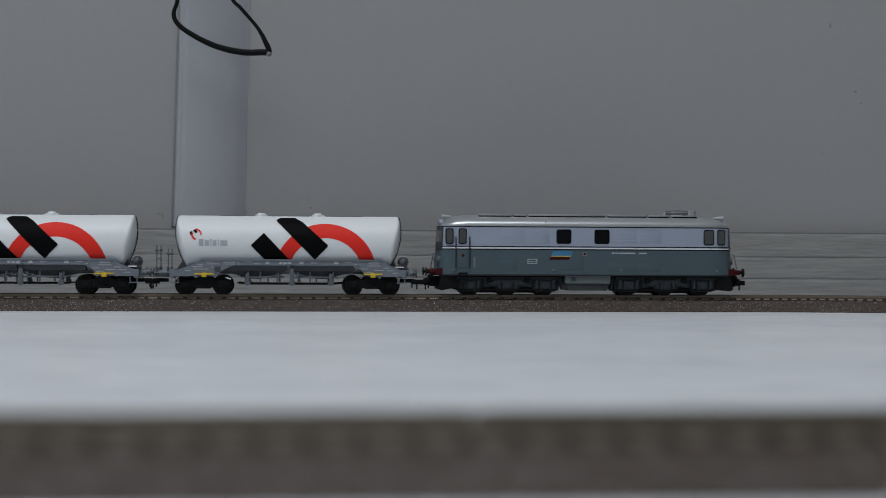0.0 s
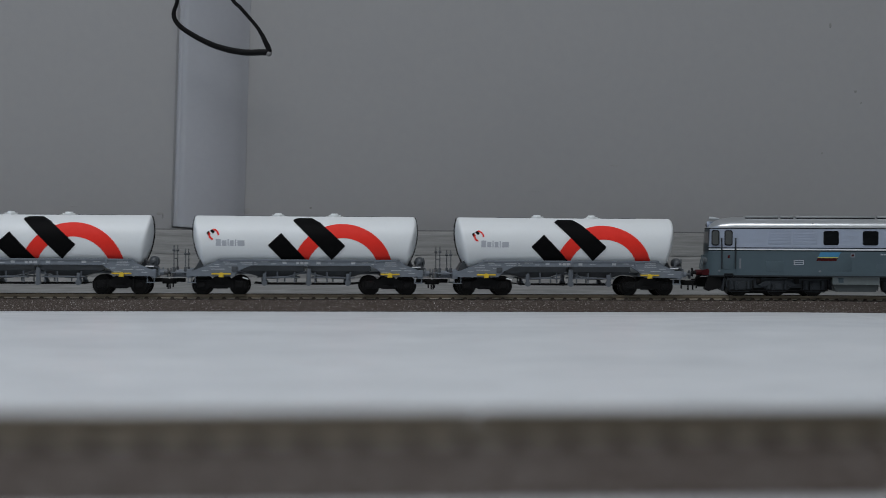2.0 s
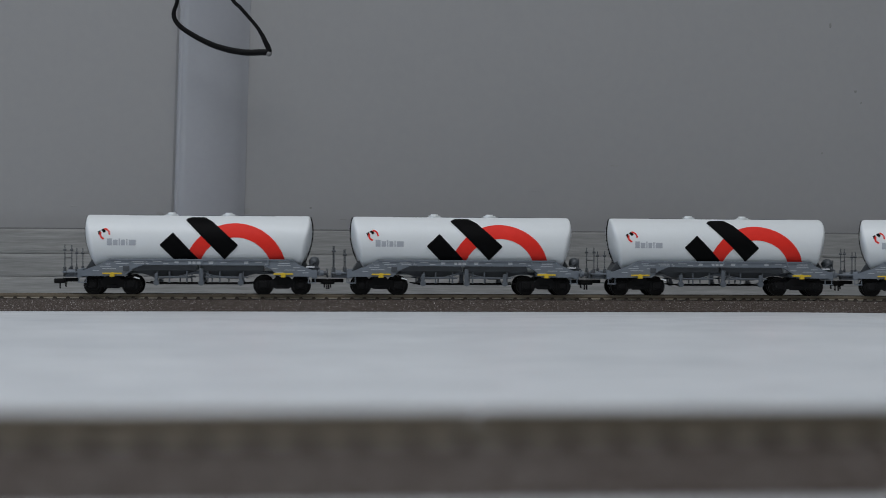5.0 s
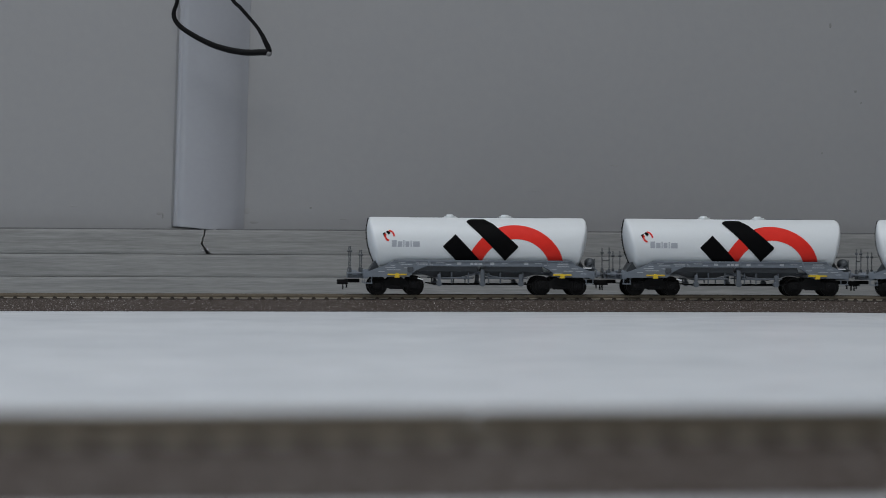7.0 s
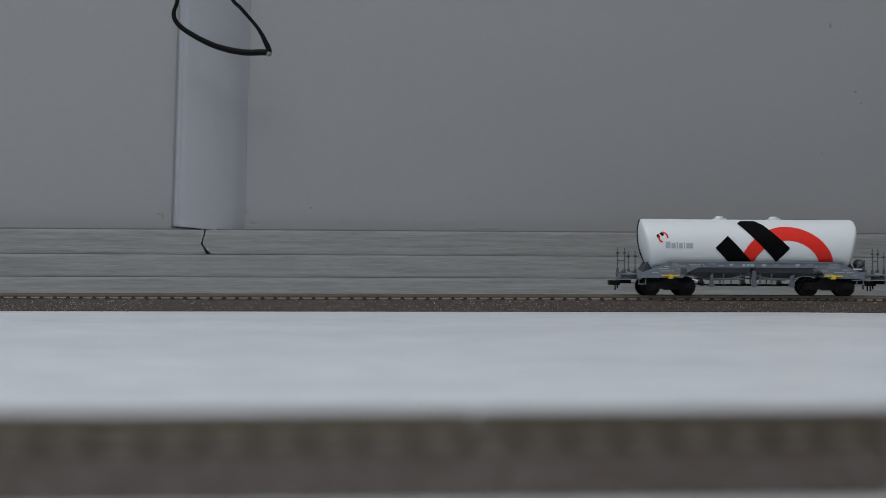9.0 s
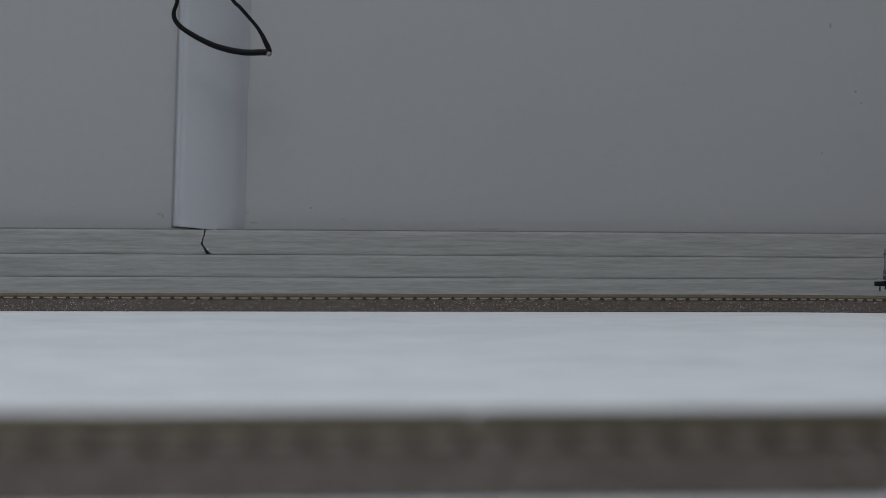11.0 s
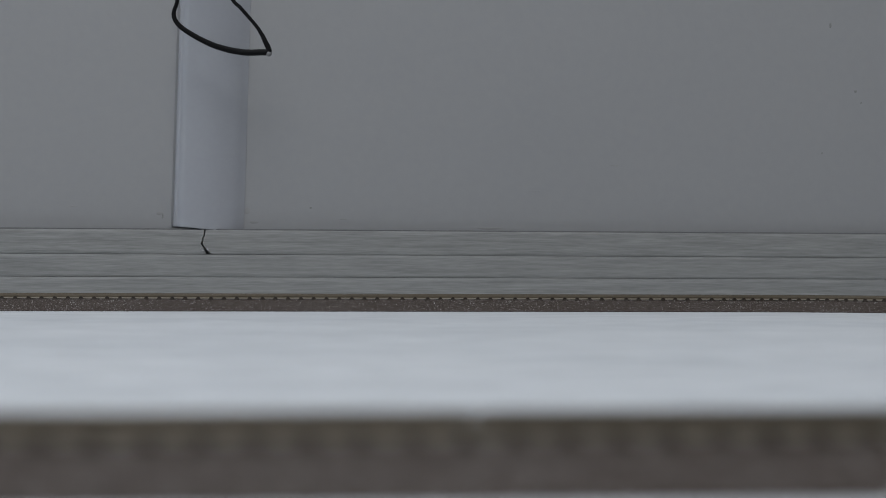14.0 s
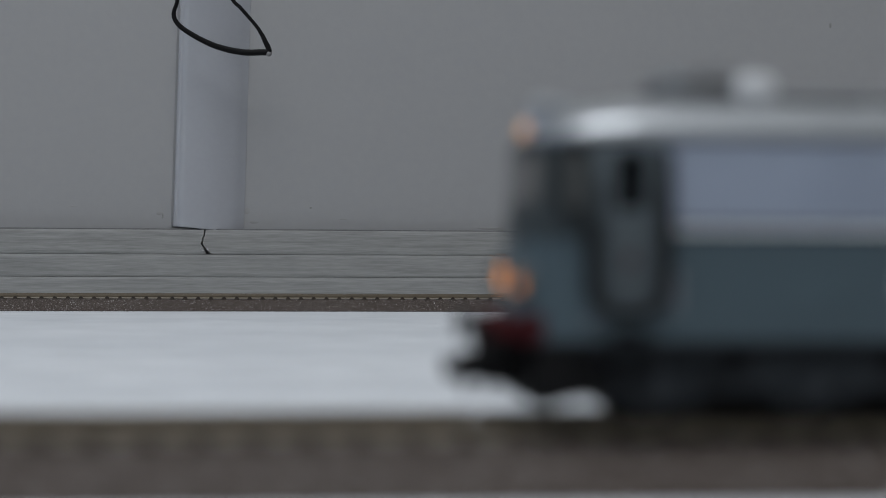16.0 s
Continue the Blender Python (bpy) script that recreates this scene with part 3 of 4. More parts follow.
def cement_wagon():
    w = tagged(new("cement_wagon"), "white cement tank wagon with black and red marks, grey frame", "tank wagon", "wagons of the train")
    # shell
    bm = bm_new()
    seg = 64
    dish = lambda y: 4.2 * (1 - math.sqrt(1 - 0.93 * (y / TR) ** 2)) / 0.735
    prof = ((0.02, 0), (0.25, 0), (0.45, 0), (0.62, 0), (0.76, 0), (0.86, 0), (0.93, 0.05), (0.965, 0.2), (0.985, 0.5), (0.996, 0.9), (1.0, 1.6), (1.0, 3.0), (1.0, 7.0))

    def ring_at(k, inset, sgn):
        ts = [2 * math.pi * i / seg for i in range(seg)]
        return [(sgn * (tank_end(TZ + TR * k * math.sin(t)) - inset - dish(TR * k * math.cos(t))), TR * k * math.cos(t), TZ + TR * k * math.sin(t)) for t in ts]

    full = [ring_at(k, n, -1) for k, n in prof]
    for f in (-0.6, -0.3, 0.0, 0.3, 0.6):
        full.append([(f * tank_end(TZ + TR * math.sin(t)), TR * math.cos(t), TZ + TR * math.sin(t)) for t in (2 * math.pi * i / seg for i in range(seg))])
    full += [ring_at(k, n, 1) for k, n in prof[::-1]]
    loft(bm, full)
    tank = part("tank", bm, TANK, w, "white cement tank with slanted rounded ends", angle=50)
    for sgn in (-1, 1):
        bm = bm_new()
        path = []
        for i in range(25):
            z = 55.3 - 30.0 * i / 24
            path.append((sgn * (tank_end(z) + 0.15), 0, z))
        tube(bm, path, 0.45, 8)
        for i in (4, 10, 16):
            rod(bm, (path[i][0] - 0.6 * sgn, 0, path[i][2]), (path[i][0] + 0.5 * sgn, 0, path[i][2]), 0.7, 8)
        part("end_strap", bm, DBLACK, tank, "black strap down the tank end")
    for x in (-16.3, 17.0):
        bm = bm_new()
        rod(bm, (x, 0, 55.0), (x, 0, 56.6), 3.3, 20)
        rod(bm, (x, 0, 56.6), (x, 0, 57.6), 2.5, 20, 2.0)
        rod(bm, (x - 3.6, -1.2, 56.3), (x + 3.6, -1.2, 56.3), 0.45, 8)
        part("filler_dome", bm, TANK, tank)
    for x0, x1 in ((-41, -21), (-12, 12), (22, 44)):
        bm = bm_new()
        box(bm, x0, x1, -2.4, 2.4, 55.4, 55.95, 0.1)
        part("walkway", bm, HOPPER, tank, "dark walkway on the tank top")
    # marks on both flanks
    mark("black_diamond", DBLACK, tank, "black mark", decal_poly, [(515, 218), (580, 157), (705, 288), (585, 288)], off=0.3)
    mark("black_band", DBLACK, tank, "black slanting band", decal_poly, [(635, 93), (664, 82), (730, 82), (768, 103), (895, 218), (828, 287)], off=0.3, rows=28)
    mark("red_arc", DRED, tank, "red arched band", decal_arc, 880, 361, 181, 251, 17, 157, floor_y=288)
    mark("small_red_mark", DRED, tank, "small red curved mark", decal_arc, 249, 168, 23, 31, -5, 88, n=8)
    mark("small_red_mark", DRED, tank, "small red curved mark", decal_arc, 254, 168, 17, 26, 150, 262, n=8)
    for q in ([(218, 152), (232, 148), (238, 170), (226, 172)], [(232, 144), (246, 140), (262, 152), (250, 162)]):
        mark("small_black_mark", DBLACK, tank, "small black mark", decal_poly, q, rows=3)
    for x0, x1, y0 in ((265, 289, 188), (294, 316, 194), (321, 327, 188), (332, 351, 194), (357, 363, 190), (369, 403, 194)):
        def letter(bm):
            return decal_quad(bm, [(x0, y0), (x1, y0), (x1, 221), (x0, 221)], 3)
        mark("lettering_bar", LETTER, tank, "grey bars in place of lettering", letter)
    # underframe
    for sy in (-1, 1):
        bm = bm_new()
        pts = [(-68, 20.2), (-68, 22.6), (-62.5, 24.6), (-54, 28.0), (-50.5, 29.9), (54.5, 29.9), (58, 27.5), (67, 23.6), (68, 22.6), (68, 20.2), (47, 20.2), (42.5, 24.0), (38, 26.6), (-32, 26.6), (-38, 24.0), (-42, 20.2)]
        prism(bm, pts, sy * 12.6, sy * 16.2)
        box(bm, -51, 55, sy * 16.3 - 0.35, sy * 16.3 + 0.35, 29.2, 30.2, 0.1)
        sill = part("side_sill", bm, FRAME, w, "grey side sill with fine white inscriptions")
        for x0, x1, z0, z1 in ((-48, -44, 28.3, 28.8), (-47, -40, 27.2, 27.6), (-56, -50, 25.6, 26.0), (-55, -47, 24.2, 24.6), (-38, -29, 28.2, 28.7), (-37, -28, 27.2, 27.6),
                               (-26, -21, 28.5, 28.9), (-13.5, -11.2, 27.6, 28.9), (-5.6, -4.0, 27.4, 28.8), (-3.2, -1.4, 27.4, 28.8), (-0.8, 1.4, 27.4, 28.8), (6.2, 8.6, 27.4, 28.9),
                               (26.5, 29, 27.5, 28.9), (46.5, 53, 28.6, 29.0), (46.5, 53, 27.6, 28.0), (46, 53.5, 26.4, 26.8), (42.5, 46, 24.6, 25.0), (55, 59, 25.2, 25.6), (50, 56, 23.8, 24.2), (-60, -56.5, 23.2, 23.6), (-53, -50, 26.9, 27.3), (-45, -42, 25.4, 25.8), (-20, -17, 27.4, 27.8),
                               (13, 16.5, 28.0, 28.4), (33, 37, 28.2, 28.6), (38.5, 41.5, 27.2, 27.6), (57.5, 62, 23.6, 24.0), (44.5, 49, 22.4, 22.8), (60.5, 64, 22.2, 22.6)):
            bm = bm_new()
            x0, x1 = (x0, x1) if sy < 0 else (-x1, -x0)
            box(bm, x0, x1, *sorted((sy * 16.18, sy * 16.72 if z0 > 29 else sy * 16.3)), z0, z1)
            part("inscription_bar", bm, DPALE, sill, "small pale bars in place of inscriptions")
        # small fittings on the sill
        for x in (-30.5, 2.0, 40.5):
            part("stiffener", box(bm_new(), x - 0.5, x + 0.5, *sorted((sy * 16.2, sy * 17.0)), 26.8, 29.4, 0.1), FRAME, w)
        part("equipment_box", box(bm_new(), -43.0, -39.4, *sorted((sy * 16.2, sy * 16.8)), 23.0, 26.0, 0.2), HOPPER, w, "dark grey equipment box")
    bm = bm_new()
    box(bm, -68, 68, -3.5, 3.5, 21.4, 24.6, 0.2)
    for sgn in (-1, 1):
        box(bm, *sorted((sgn * 44, sgn * 68)), -12.5, 12.5, 20.6, 22.6, 0.2)
        box(bm, *sorted((sgn * 66, sgn * 69)), -15.8, 15.8, 19.2, 24.2, 0.3)
    part("end_frame", bm, FRAME, w)
    # saddles under the slanted tank ends
    for sgn in (-1, 1):
        bm = bm_new()
        prism(bm, [(sgn * 50, 24), (sgn * 66, 23), (sgn * 60.5, 31.5), (sgn * 53, 29)], -9, 9)
        part("saddle", bm, HOPPER, w, "dark grey tank saddle")
    # discharge hoppers
    for x in (-19.5, 19.5):
        bm = bm_new()
        top = [(-18, -13.5, 29), (18, -13.5, 29), (18, 13.5, 29), (-18, 13.5, 29)]
        mid = [(-19, -13.5, 23.6), (19, -13.5, 23.6), (19, 13.5, 23.6), (-19, 13.5, 23.6)]
        low = [(-9, -10, 20.4), (9, -10, 20.4), (9, 10, 20.4), (-9, 10, 20.4)]
        out = [(-3.4, -3.4, 18.6), (3.4, -3.4, 18.6), (3.4, 3.4, 18.6), (-3.4, 3.4, 18.6)]
        loft(bm, [[(x + a, b, c) for a, b, c in r] for r in (top, mid, low, out)])
        part("hopper", bm, HOPPER, w, "dark grey discharge hopper", angle=20)
    for x0, x1 in ((-25.5, -4), (3.5, 28.5)):
        bm = bm_new()
        tube(bm, [(x0, -13, 19.4), (x0 + 0.6, -14.6, 19.6), (x1 - 0.6, -14.6, 19.6), (x1, -13, 19.4)], 0.45, 6)
        inner, outer = (x1, x0) if x0 < 0 else (x0, x1)
        tube(bm, [(inner, -13.4, 21.6), (inner + (outer - inner) * 0.35, -14.2, 20.0), (outer, -14.2, 19.5)], 0.35, 6)
        for x in (x0 + 2, x0 + 9, x1 - 2.5):
            rod(bm, (x, -14, 16.4), (x, -14, 23), 0.45, 8)
        pipe = part("pipework", bm, PIPE, w, "grey discharge pipes and rods")
        link_part("pipework", pipe.data, PIPE, w, "grey discharge pipes and rods", TURN)
    for sy in (-1, 1):
        part("brake_rod", tube(bm_new(), [(-30, sy * 12.6, 16.4), (-24, sy * 13.4, 15.8), (26, sy * 13.4, 15.8), (32, sy * 12.6, 16.4)], 0.4, 6), BOGIE, w, "thin black brake rod")
        X = -35.2 if sy < 0 else 35.2
        part("bogie_plate", prism(bm_new(), [(X - 1.7, 19.3), (X - 1.4, 19.9), (X + 1.8, 18.9), (X + 1.6, 18.3)], sy * 14.1, sy * 14.7), DWHITE, w, "small bright metal plate")
    for x, hh, vw in ((-24, 4.4, 1.0), (1.8, 8.4, 1.25), (24.6, 4.4, 1.0)):
        for sy in (-1, 1):
            bm = bm_new()
            box(bm, x - vw, x + vw, sy * 14.6 - 1.0, sy * 14.6 + 1.0, 19.2 - hh * 0.5, 18.6 + hh * 0.75, 0.4)
            rod(bm, (x, sy * 13.4, 16.4), (x, sy * 16.0, 16.4), 1.7, 12)
            part("valve", bm, PIPE, w, "grey discharge valve")
    # brake change-over levers
    for x in (-49.0, 49.3):
        for sy in (-1, 1):
            bm = bm_new()
            X = x if sy < 0 else -x
            box(bm, X - 5.6, X + 5.6, sy * 16.9 - 0.4, sy * 16.9 + 0.4, 21.2, 22.1, 0.2)
            rod(bm, (X, sy * 16.2, 21.2), (X, sy * 17.8, 21.2), 1.3, 14)
            box(bm, X - 1.5, X + 1.5, sy * 16.9 - 0.5, sy * 16.9 + 0.5, 19.7, 20.7, 0.2)
            part("brake_lever", bm, YELLOW, w, "yellow brake change-over lever")
    # rear platform with railings
    bm = bm_new()
    box(bm, -78, -66, -15, 15, 22.0, 22.8, 0.2)
    box(bm, -78, -66, -6, 6, 19.4, 22.0, 0.2)
    part("platform", bm, FRAME, w)
    for x, z1, y in ((-76.4, 38.2, -13.5), (-69.8, 36.2, -12.6), (-76.4, 38.2, 13.5), (-69.8, 36.2, 12.6)):
        bm = bm_new()
        rod(bm, (x, y, 21), (x, y, z1), 0.3, 8)
        rod(bm, (x - 0.9, y, z1 - 3), (x + 0.9, y, z1 - 3), 0.6, 8)
        box(bm, x - 0.8, x + 0.8, y - 0.8, y + 0.8, 21.5, 25.5, 0.2)
        part("handrail_post", bm, HOPPER, w)
    bm = bm_new()
    rod(bm, (-76.4, -13.5, 30.5), (-76.4, 13.5, 30.5), 0.3, 6)
    part("handrail", bm, HOPPER, w)
    # compressor at the forward end
    bm = bm_new()
    bmesh.ops.create_uvsphere(bm, u_segments=18, v_segments=12, radius=3.2, matrix=Matrix.Translation((67.4, -8.0, 28.8)) @ Matrix.Diagonal((1, 1.6, 1.0, 1)))
    box(bm, 63, 69.5, -13, -2, 23.5, 26.2, 0.4)
    box(bm, 65.2, 68.4, -12.4, -9.4, 25.8, 30.2, 0.5)
    rod(bm, (69.4, -12.6, 24), (69.4, -12.6, 31.4), 0.35, 6)
    rod(bm, (63.4, -12.8, 26), (68.8, -12.8, 29.4), 0.4, 6)
    rod(bm, (68, -13, 23), (68, -13, 27.5), 0.6, 8)
    rod(bm, (64, -13.5, 27), (70.5, -13.5, 25), 0.5, 6)
    part("air_unit", bm, HOPPER, w, "grey rounded air unit")
    bm = bm_new()
    box(bm, 62.5, 67.5, -14, -12.8, 25.4, 26.2, 0.1)
    part("marker_plate", bm, DWHITE, w)
    for y in (-13.5, 13.5):
        part("lamp_bracket", rod(bm_new(), (70.5, y, 20.5), (70.5, y, 25.0), 0.4, 6), FRAME, w)
    for x in (-66, 66):
        for y in (-15.4, 15.4):
            bm = bm_new()
            box(bm, x - 2.5, x + 2.5, y - 0.8, y + 0.8, 16.2, 16.8)
            rod(bm, (x - 2, y, 16.6), (x - 2, y, 20.5), 0.3, 6)
            rod(bm, (x + 2, y, 16.6), (x + 2, y, 20.5), 0.3, 6)
            part("step", bm, FRAME, w)
    buffers(w, 69, 1, FRAME, HOPPER), buffers(w, -72, -1, FRAME, HOPPER, 22.2, 5.5)
    coupling(w, 66, 1), coupling(w, -70.5, -1)
    bogie_wagon(w, -49.4), bogie_wagon(w, 48.6)
    return w


# ---- locomotive ----
NOSE = [(88.4, 0.36, 0.05), (87.6, 0.58, 0.22), (86.0, 0.76, 0.42), (83.4, 0.90, 0.64), (79.6, 0.985, 0.85), (72, 1.0, 1.0)]
STATIONS = [(-x, k, h) for x, k, h in NOSE] + [(0, 1.0, 1.0)] + NOSE[::-1]
LW = 16.9


def nose(x, z):
    """Ends lean outward below the windscreen."""
    f = max(0.0, (abs(x) - 79) / 9.4)
    lean = 0.055 * (50 - z) if z > 37.5 else 0.69 + 0.09 * (37.5 - z)
    return x + math.copysign(f * lean, x) if f else x


def body_band(zs, swell=0.0):
    bm = bm_new()
    rings = []
    for x, k, _ in STATIONS:
        ring = [(nose(x, z), -LW * k - swell, z) for z in zs] + [(nose(x, z), LW * k + swell, z) for z in zs[::-1]]
        if swell and abs(x) > 88.2:
            ring = [(px + math.copysign(swell, px), py, pz) for px, py, pz in ring]
        rings.append(ring)
    return loft(bm, rings)


def flank(bm_fn, name, material, parent, label=""):
    """The same fitting on the right flank and, turned about, on the left one."""
    out = []
    for turn in (False, True):
        bm = bm_fn(bm_new())
        bmesh.ops.translate(bm, verts=bm.verts, vec=(-2.6, 0, 0))
        if turn:
            bmesh.ops.rotate(bm, verts=bm.verts, cent=(0, 0, 0), matrix=TURN.to_3x3())
        out.append(part(name, bm, material, parent, label))
    return out


def locomotive():
    lo = tagged(new("diesel_locomotive"), "two-tone grey model diesel locomotive with silver roof", "locomotive", "")
    body = part("lower_body", body_band([21.6, 23, 29, 37.4]), L_LOW, lo, "slate grey lower body side")
    up = part("upper_body", body_band([37.4, 44, 50.2]), L_UP, lo, "light blue-grey upper body side")
    part("white_line", body_band([37.2, 37.9], 0.16), DWHITE, lo, "white waist line")
    part("waist_line", body_band([36.6, 37.0], 0.13), DBLACK, lo, "thin black line")
    part("waist_line", body_band([38.25, 38.7], 0.13), DBLACK, lo, "thin black line")
    part("eaves_line", body_band([50.0, 50.5], 0.16), DBLACK, lo, "thin black line")
    part("skirt_edge", body_band([21.2, 22.0], 0.2), L_BOGIE, lo)
    # roof
    bm = bm_new()
    rings = []
    for x, k, h in STATIONS:
        w = LW * k
        z = lambda a: 50.4 + 7.0 * a * h
        sec = [(-1.0, 0.0), (-0.985, 0.25), (-0.92, 0.46), (-0.8, 0.64), (-0.6, 0.82), (-0.35, 0.94), (0, 1.0)]
        sec += [(-a, b) for a, b in sec[-2::-1]]
        rings.append([(nose(x, 50) - math.copysign(1.5 * (1 - h) * (b > 0.3), x), a * w, z(b)) for a, b in sec])
    loft(bm, rings)
    roof = part("roof", bm, L_ROOF, lo, "satin silver rounded roof", angle=60)
    for x0, x1 in ((-65, -45), (-44, -36), (-35, 12), (13, 37), (38, 51), (52, 68)):
        bm = bm_new()
        box(bm, x0, x1, -9.2, 9.2, 56.0, 58.0, 0.35)
        part("roof_panel", bm, L_ROOF, roof, "raised roof hatch")
        for sy in (-1, 1):
            part("roof_seam", box(bm_new(), x0 + 0.2, x1 - 0.2, *sorted((sy * 9.0, sy * 9.5)), 56.2, 56.9), DBLACK, roof, "dark seam under the hatch")
    bm = bm_new()
    rod(bm, (60.0, 0, 57.6), (60.0, 0, 60.4), 9.2, 36)
    rod(bm, (60.0, 0, 60.4), (60.0, 0, 60.7), 8.6, 36)
    fan = part("fan_housing", bm, FANGREY, roof, "dull metal round cooling fan housing")
    for a in range(8):
        bm = bm_new()
        c, s = math.cos(a * math.pi / 4), math.sin(a * math.pi / 4)
        rod(bm, (60 + c, s, 60.9), (60 + 8 * c, 8 * s, 60.9), 0.4, 6)
        part("fan_grille_bar", bm, L_ROOF, fan)
    bm = bm_new()
    rod(bm, (60.0, 0, 59.6), (60.0, 0, 60.2), 9.5, 36)
    part("fan_ring", bm, L_ROOF, fan, "silver ring of the fan")
    bm = bm_new()
    box(bm, 62.5, 66.6, -9.2, -4.0, 57.6, 60.9, 0.6)
    part("exhaust", bm, L_ROOF, roof)
    bm = bm_new()
    box(bm, 52.0, 58, 5.0, 11.0, 56.4, 60.3, 1.2)
    part("exhaust", bm, DWHITE, roof, "pale exhaust outlet")
    for sgn in (-1, 1):
        bm = bm_new()
        for y in (-2.2, 2.2):
            rod(bm, (sgn * 80, y, 56.2), (sgn * 86.0, y, 56.5), 0.5, 10, 1.2)
        rod(bm, (sgn * 81, -2.2, 56.3), (sgn * 81, 2.2, 56.3), 0.5, 6)
        rod(bm, (sgn * 81, 0, 54.2), (sgn * 81, 0, 56.3), 0.5, 6)
        part("horn", bm, DPALE, roof, "silver air horns")
    # side windows and grilles
    for X0, X1 in ((-16.6, -7.5), (6.3, 15.5)):
        flank(lambda b: round_pane(b, X0 - 0.4, X1 + 0.4, -LW - 0.18, -LW + 0.6, 39.8, 49.2, 1.6), "window", L_UP, lo)
        flank(lambda b: round_pane(b, X0, X1, -LW - 0.24, -LW + 0.3, 40.2, 48.8, 1.3), "pane", GLASS, up, "black window pane")
    for X0, X1 in ((-49.2, -35.6), (-34.6, -20.4), (18.2, 31.8), (32.6, 47)):
        def grille(b):
            box(b, X0, X1, -LW - 0.07, -LW + 0.3, 40.4, 48.9, 0.1)
            for k in range(9):
                z = 41.1 + k * 0.92
                box(b, X0 + 0.7, X1 - 0.7, -LW - 0.14, -LW, z, z + 0.5, 0.05)
            return b
        flank(grille, "louvre_panel", L_UP, up, "louvred air intake panel")
    for X0, X1, g in ((-82.3, -78.3, GLASSL), (-74.6, -70.4, GLASSL), (73.0, 78.8, GLASSL), (81.4, 85.6, GLASSL)):
        flank(lambda b: round_pane(b, X0 - 0.35, X1 + 0.35, -LW - 0.2, -LW + 1.4, 39.8, 49.1, 1.3), "cab_window_frame", DBLACK, up, "black rubber window frame")
        flank(lambda b: round_pane(b, X0 + 0.2, X1 - 0.2, -LW - 0.27, -LW + 1.4, 40.4, 48.5, 1.0), "cab_window", g, up, "dim cab window pane")
    # cab doors
    flank(lambda b: box(b, -76.0, -68.9, -LW - 0.14, -LW + 0.4, 25.4, 36.2, 0.15), "cab_door", L_LOW, lo, "slate grey cab door")
    bm = box(bm_new(), 69.6, 80.2, LW - 0.6, LW + 0.2, 25.0, 49.6, 0.2)
    part("cab_door", bm, L_DOOR, lo, "dark slate full-height cab door")
    # thin sheet that darkens the cab corner on this flank
    bm = bm_new()
    outer = [[(nose(x, z) + 0.22, LW * k + 0.2, z) for z in (36.2, 44, 49.8)] for x, k, _ in NOSE[2:5]]
    inner = [[(nose(x, z) - 0.6, LW * k - 0.6, z) for z in (49.8, 44, 36.2)] for x, k, _ in NOSE[2:5]]
    loft(bm, [a + b for a, b in zip(outer, inner)])
    part("cab_corner", bm, L_FRONT, up, "dark slate sheet over the cab corner beside the door")
    # rounded dark seal and handrails round that door
    path = [(69.8, 48.6), (69.6, 40), (69.7, 31)] + [(75.2 - 5.5 * math.cos(radians(a)), 29.0 - 3.6 * math.sin(radians(a))) for a in range(0, 181, 20)] + [(80.7, 31), (80.8, 38.6)]
    part("door_seal", tube(bm_new(), [(x, LW + 0.5, z) for x, z in path], 0.85, 8), BOGIE, lo, "black rounded seal and handrail of the door")
    part("cab_window", box(bm_new(), 72.6, 77.2, LW - 0.4, LW + 0.45, 40.4, 48.6, 0.5), GLASS, up, "dark cab door pane")
    flank(lambda b: box(b, -73.0, -71.6, -LW - 0.24, -LW, 32.2, 34.0, 0.1), "door_emblem", BUFRED, lo, "small red emblem")
    for x in (-76.6, -68.4):
        def rail(b):
            rod(b, (x, -LW - 1.1, 25.6), (x, -LW - 1.1, 44.2), 0.42, 8)
            rod(b, (x, -LW, 26.2), (x, -LW - 1.1, 26.2), 0.35, 6)
            rod(b, (x, -LW, 43.6), (x, -LW - 1.1, 43.6), 0.35, 6)
            return b
        flank(rail, "door_handrail", L_BOGIE, lo, "dark door handrail")
    def steps(b):
        box(b, -75.0, -69.6, -LW - 0.9, -LW + 1, 22.2, 23.0, 0.1)
        box(b, -75.0, -69.6, -LW - 0.5, -LW + 1, 16.0, 16.6, 0.1)
        box(b, -75.0, -74.5, -LW - 0.4, -LW + 1, 16.0, 22.5, 0.1)
        box(b, -70.1, -69.6, -LW - 0.4, -LW + 1, 16.0, 22.5, 0.1)
        return b
    flank(steps, "footstep", BOGIE, lo)
    # side panels, lamps and marks
    for x0, x1, z0, z1 in ((-50, -40, 24, 30.5), (-14, 0, 24.5, 35.5), (14.5, 32, 24, 29), (32.8, 46, 24, 29)):
        flank(lambda b: box(b, x0, x1, -LW - 0.08, -LW + 0.2, z0, z1, 0.06), "access_panel", L_LOW, lo)
    for x in (-78, -18.5, 22.5, 81):
        flank(lambda b: rod(b, (x, -LW - 0.5 + (0.5 if abs(x) > 80 else 0), 24.6), (x, -LW + 0.5, 24.6), 0.6, 10), "filler_cap", DGREY, lo, "small pale cap")
    def flag(z0, z1, x0, x1, s=0.0):
        return lambda b: prism(b, [(x0, z0), (x1, z0), (x1 + (z1 - z0) * 0.5, z1), (x0 + (z1 - z0) * 0.5, z1)], -LW - 0.16, -LW)
    flank(flag(33.1, 36.0, -19.6, -7.8), "emblem_blue", DBLUE, lo, "blue stripe of an emblem")
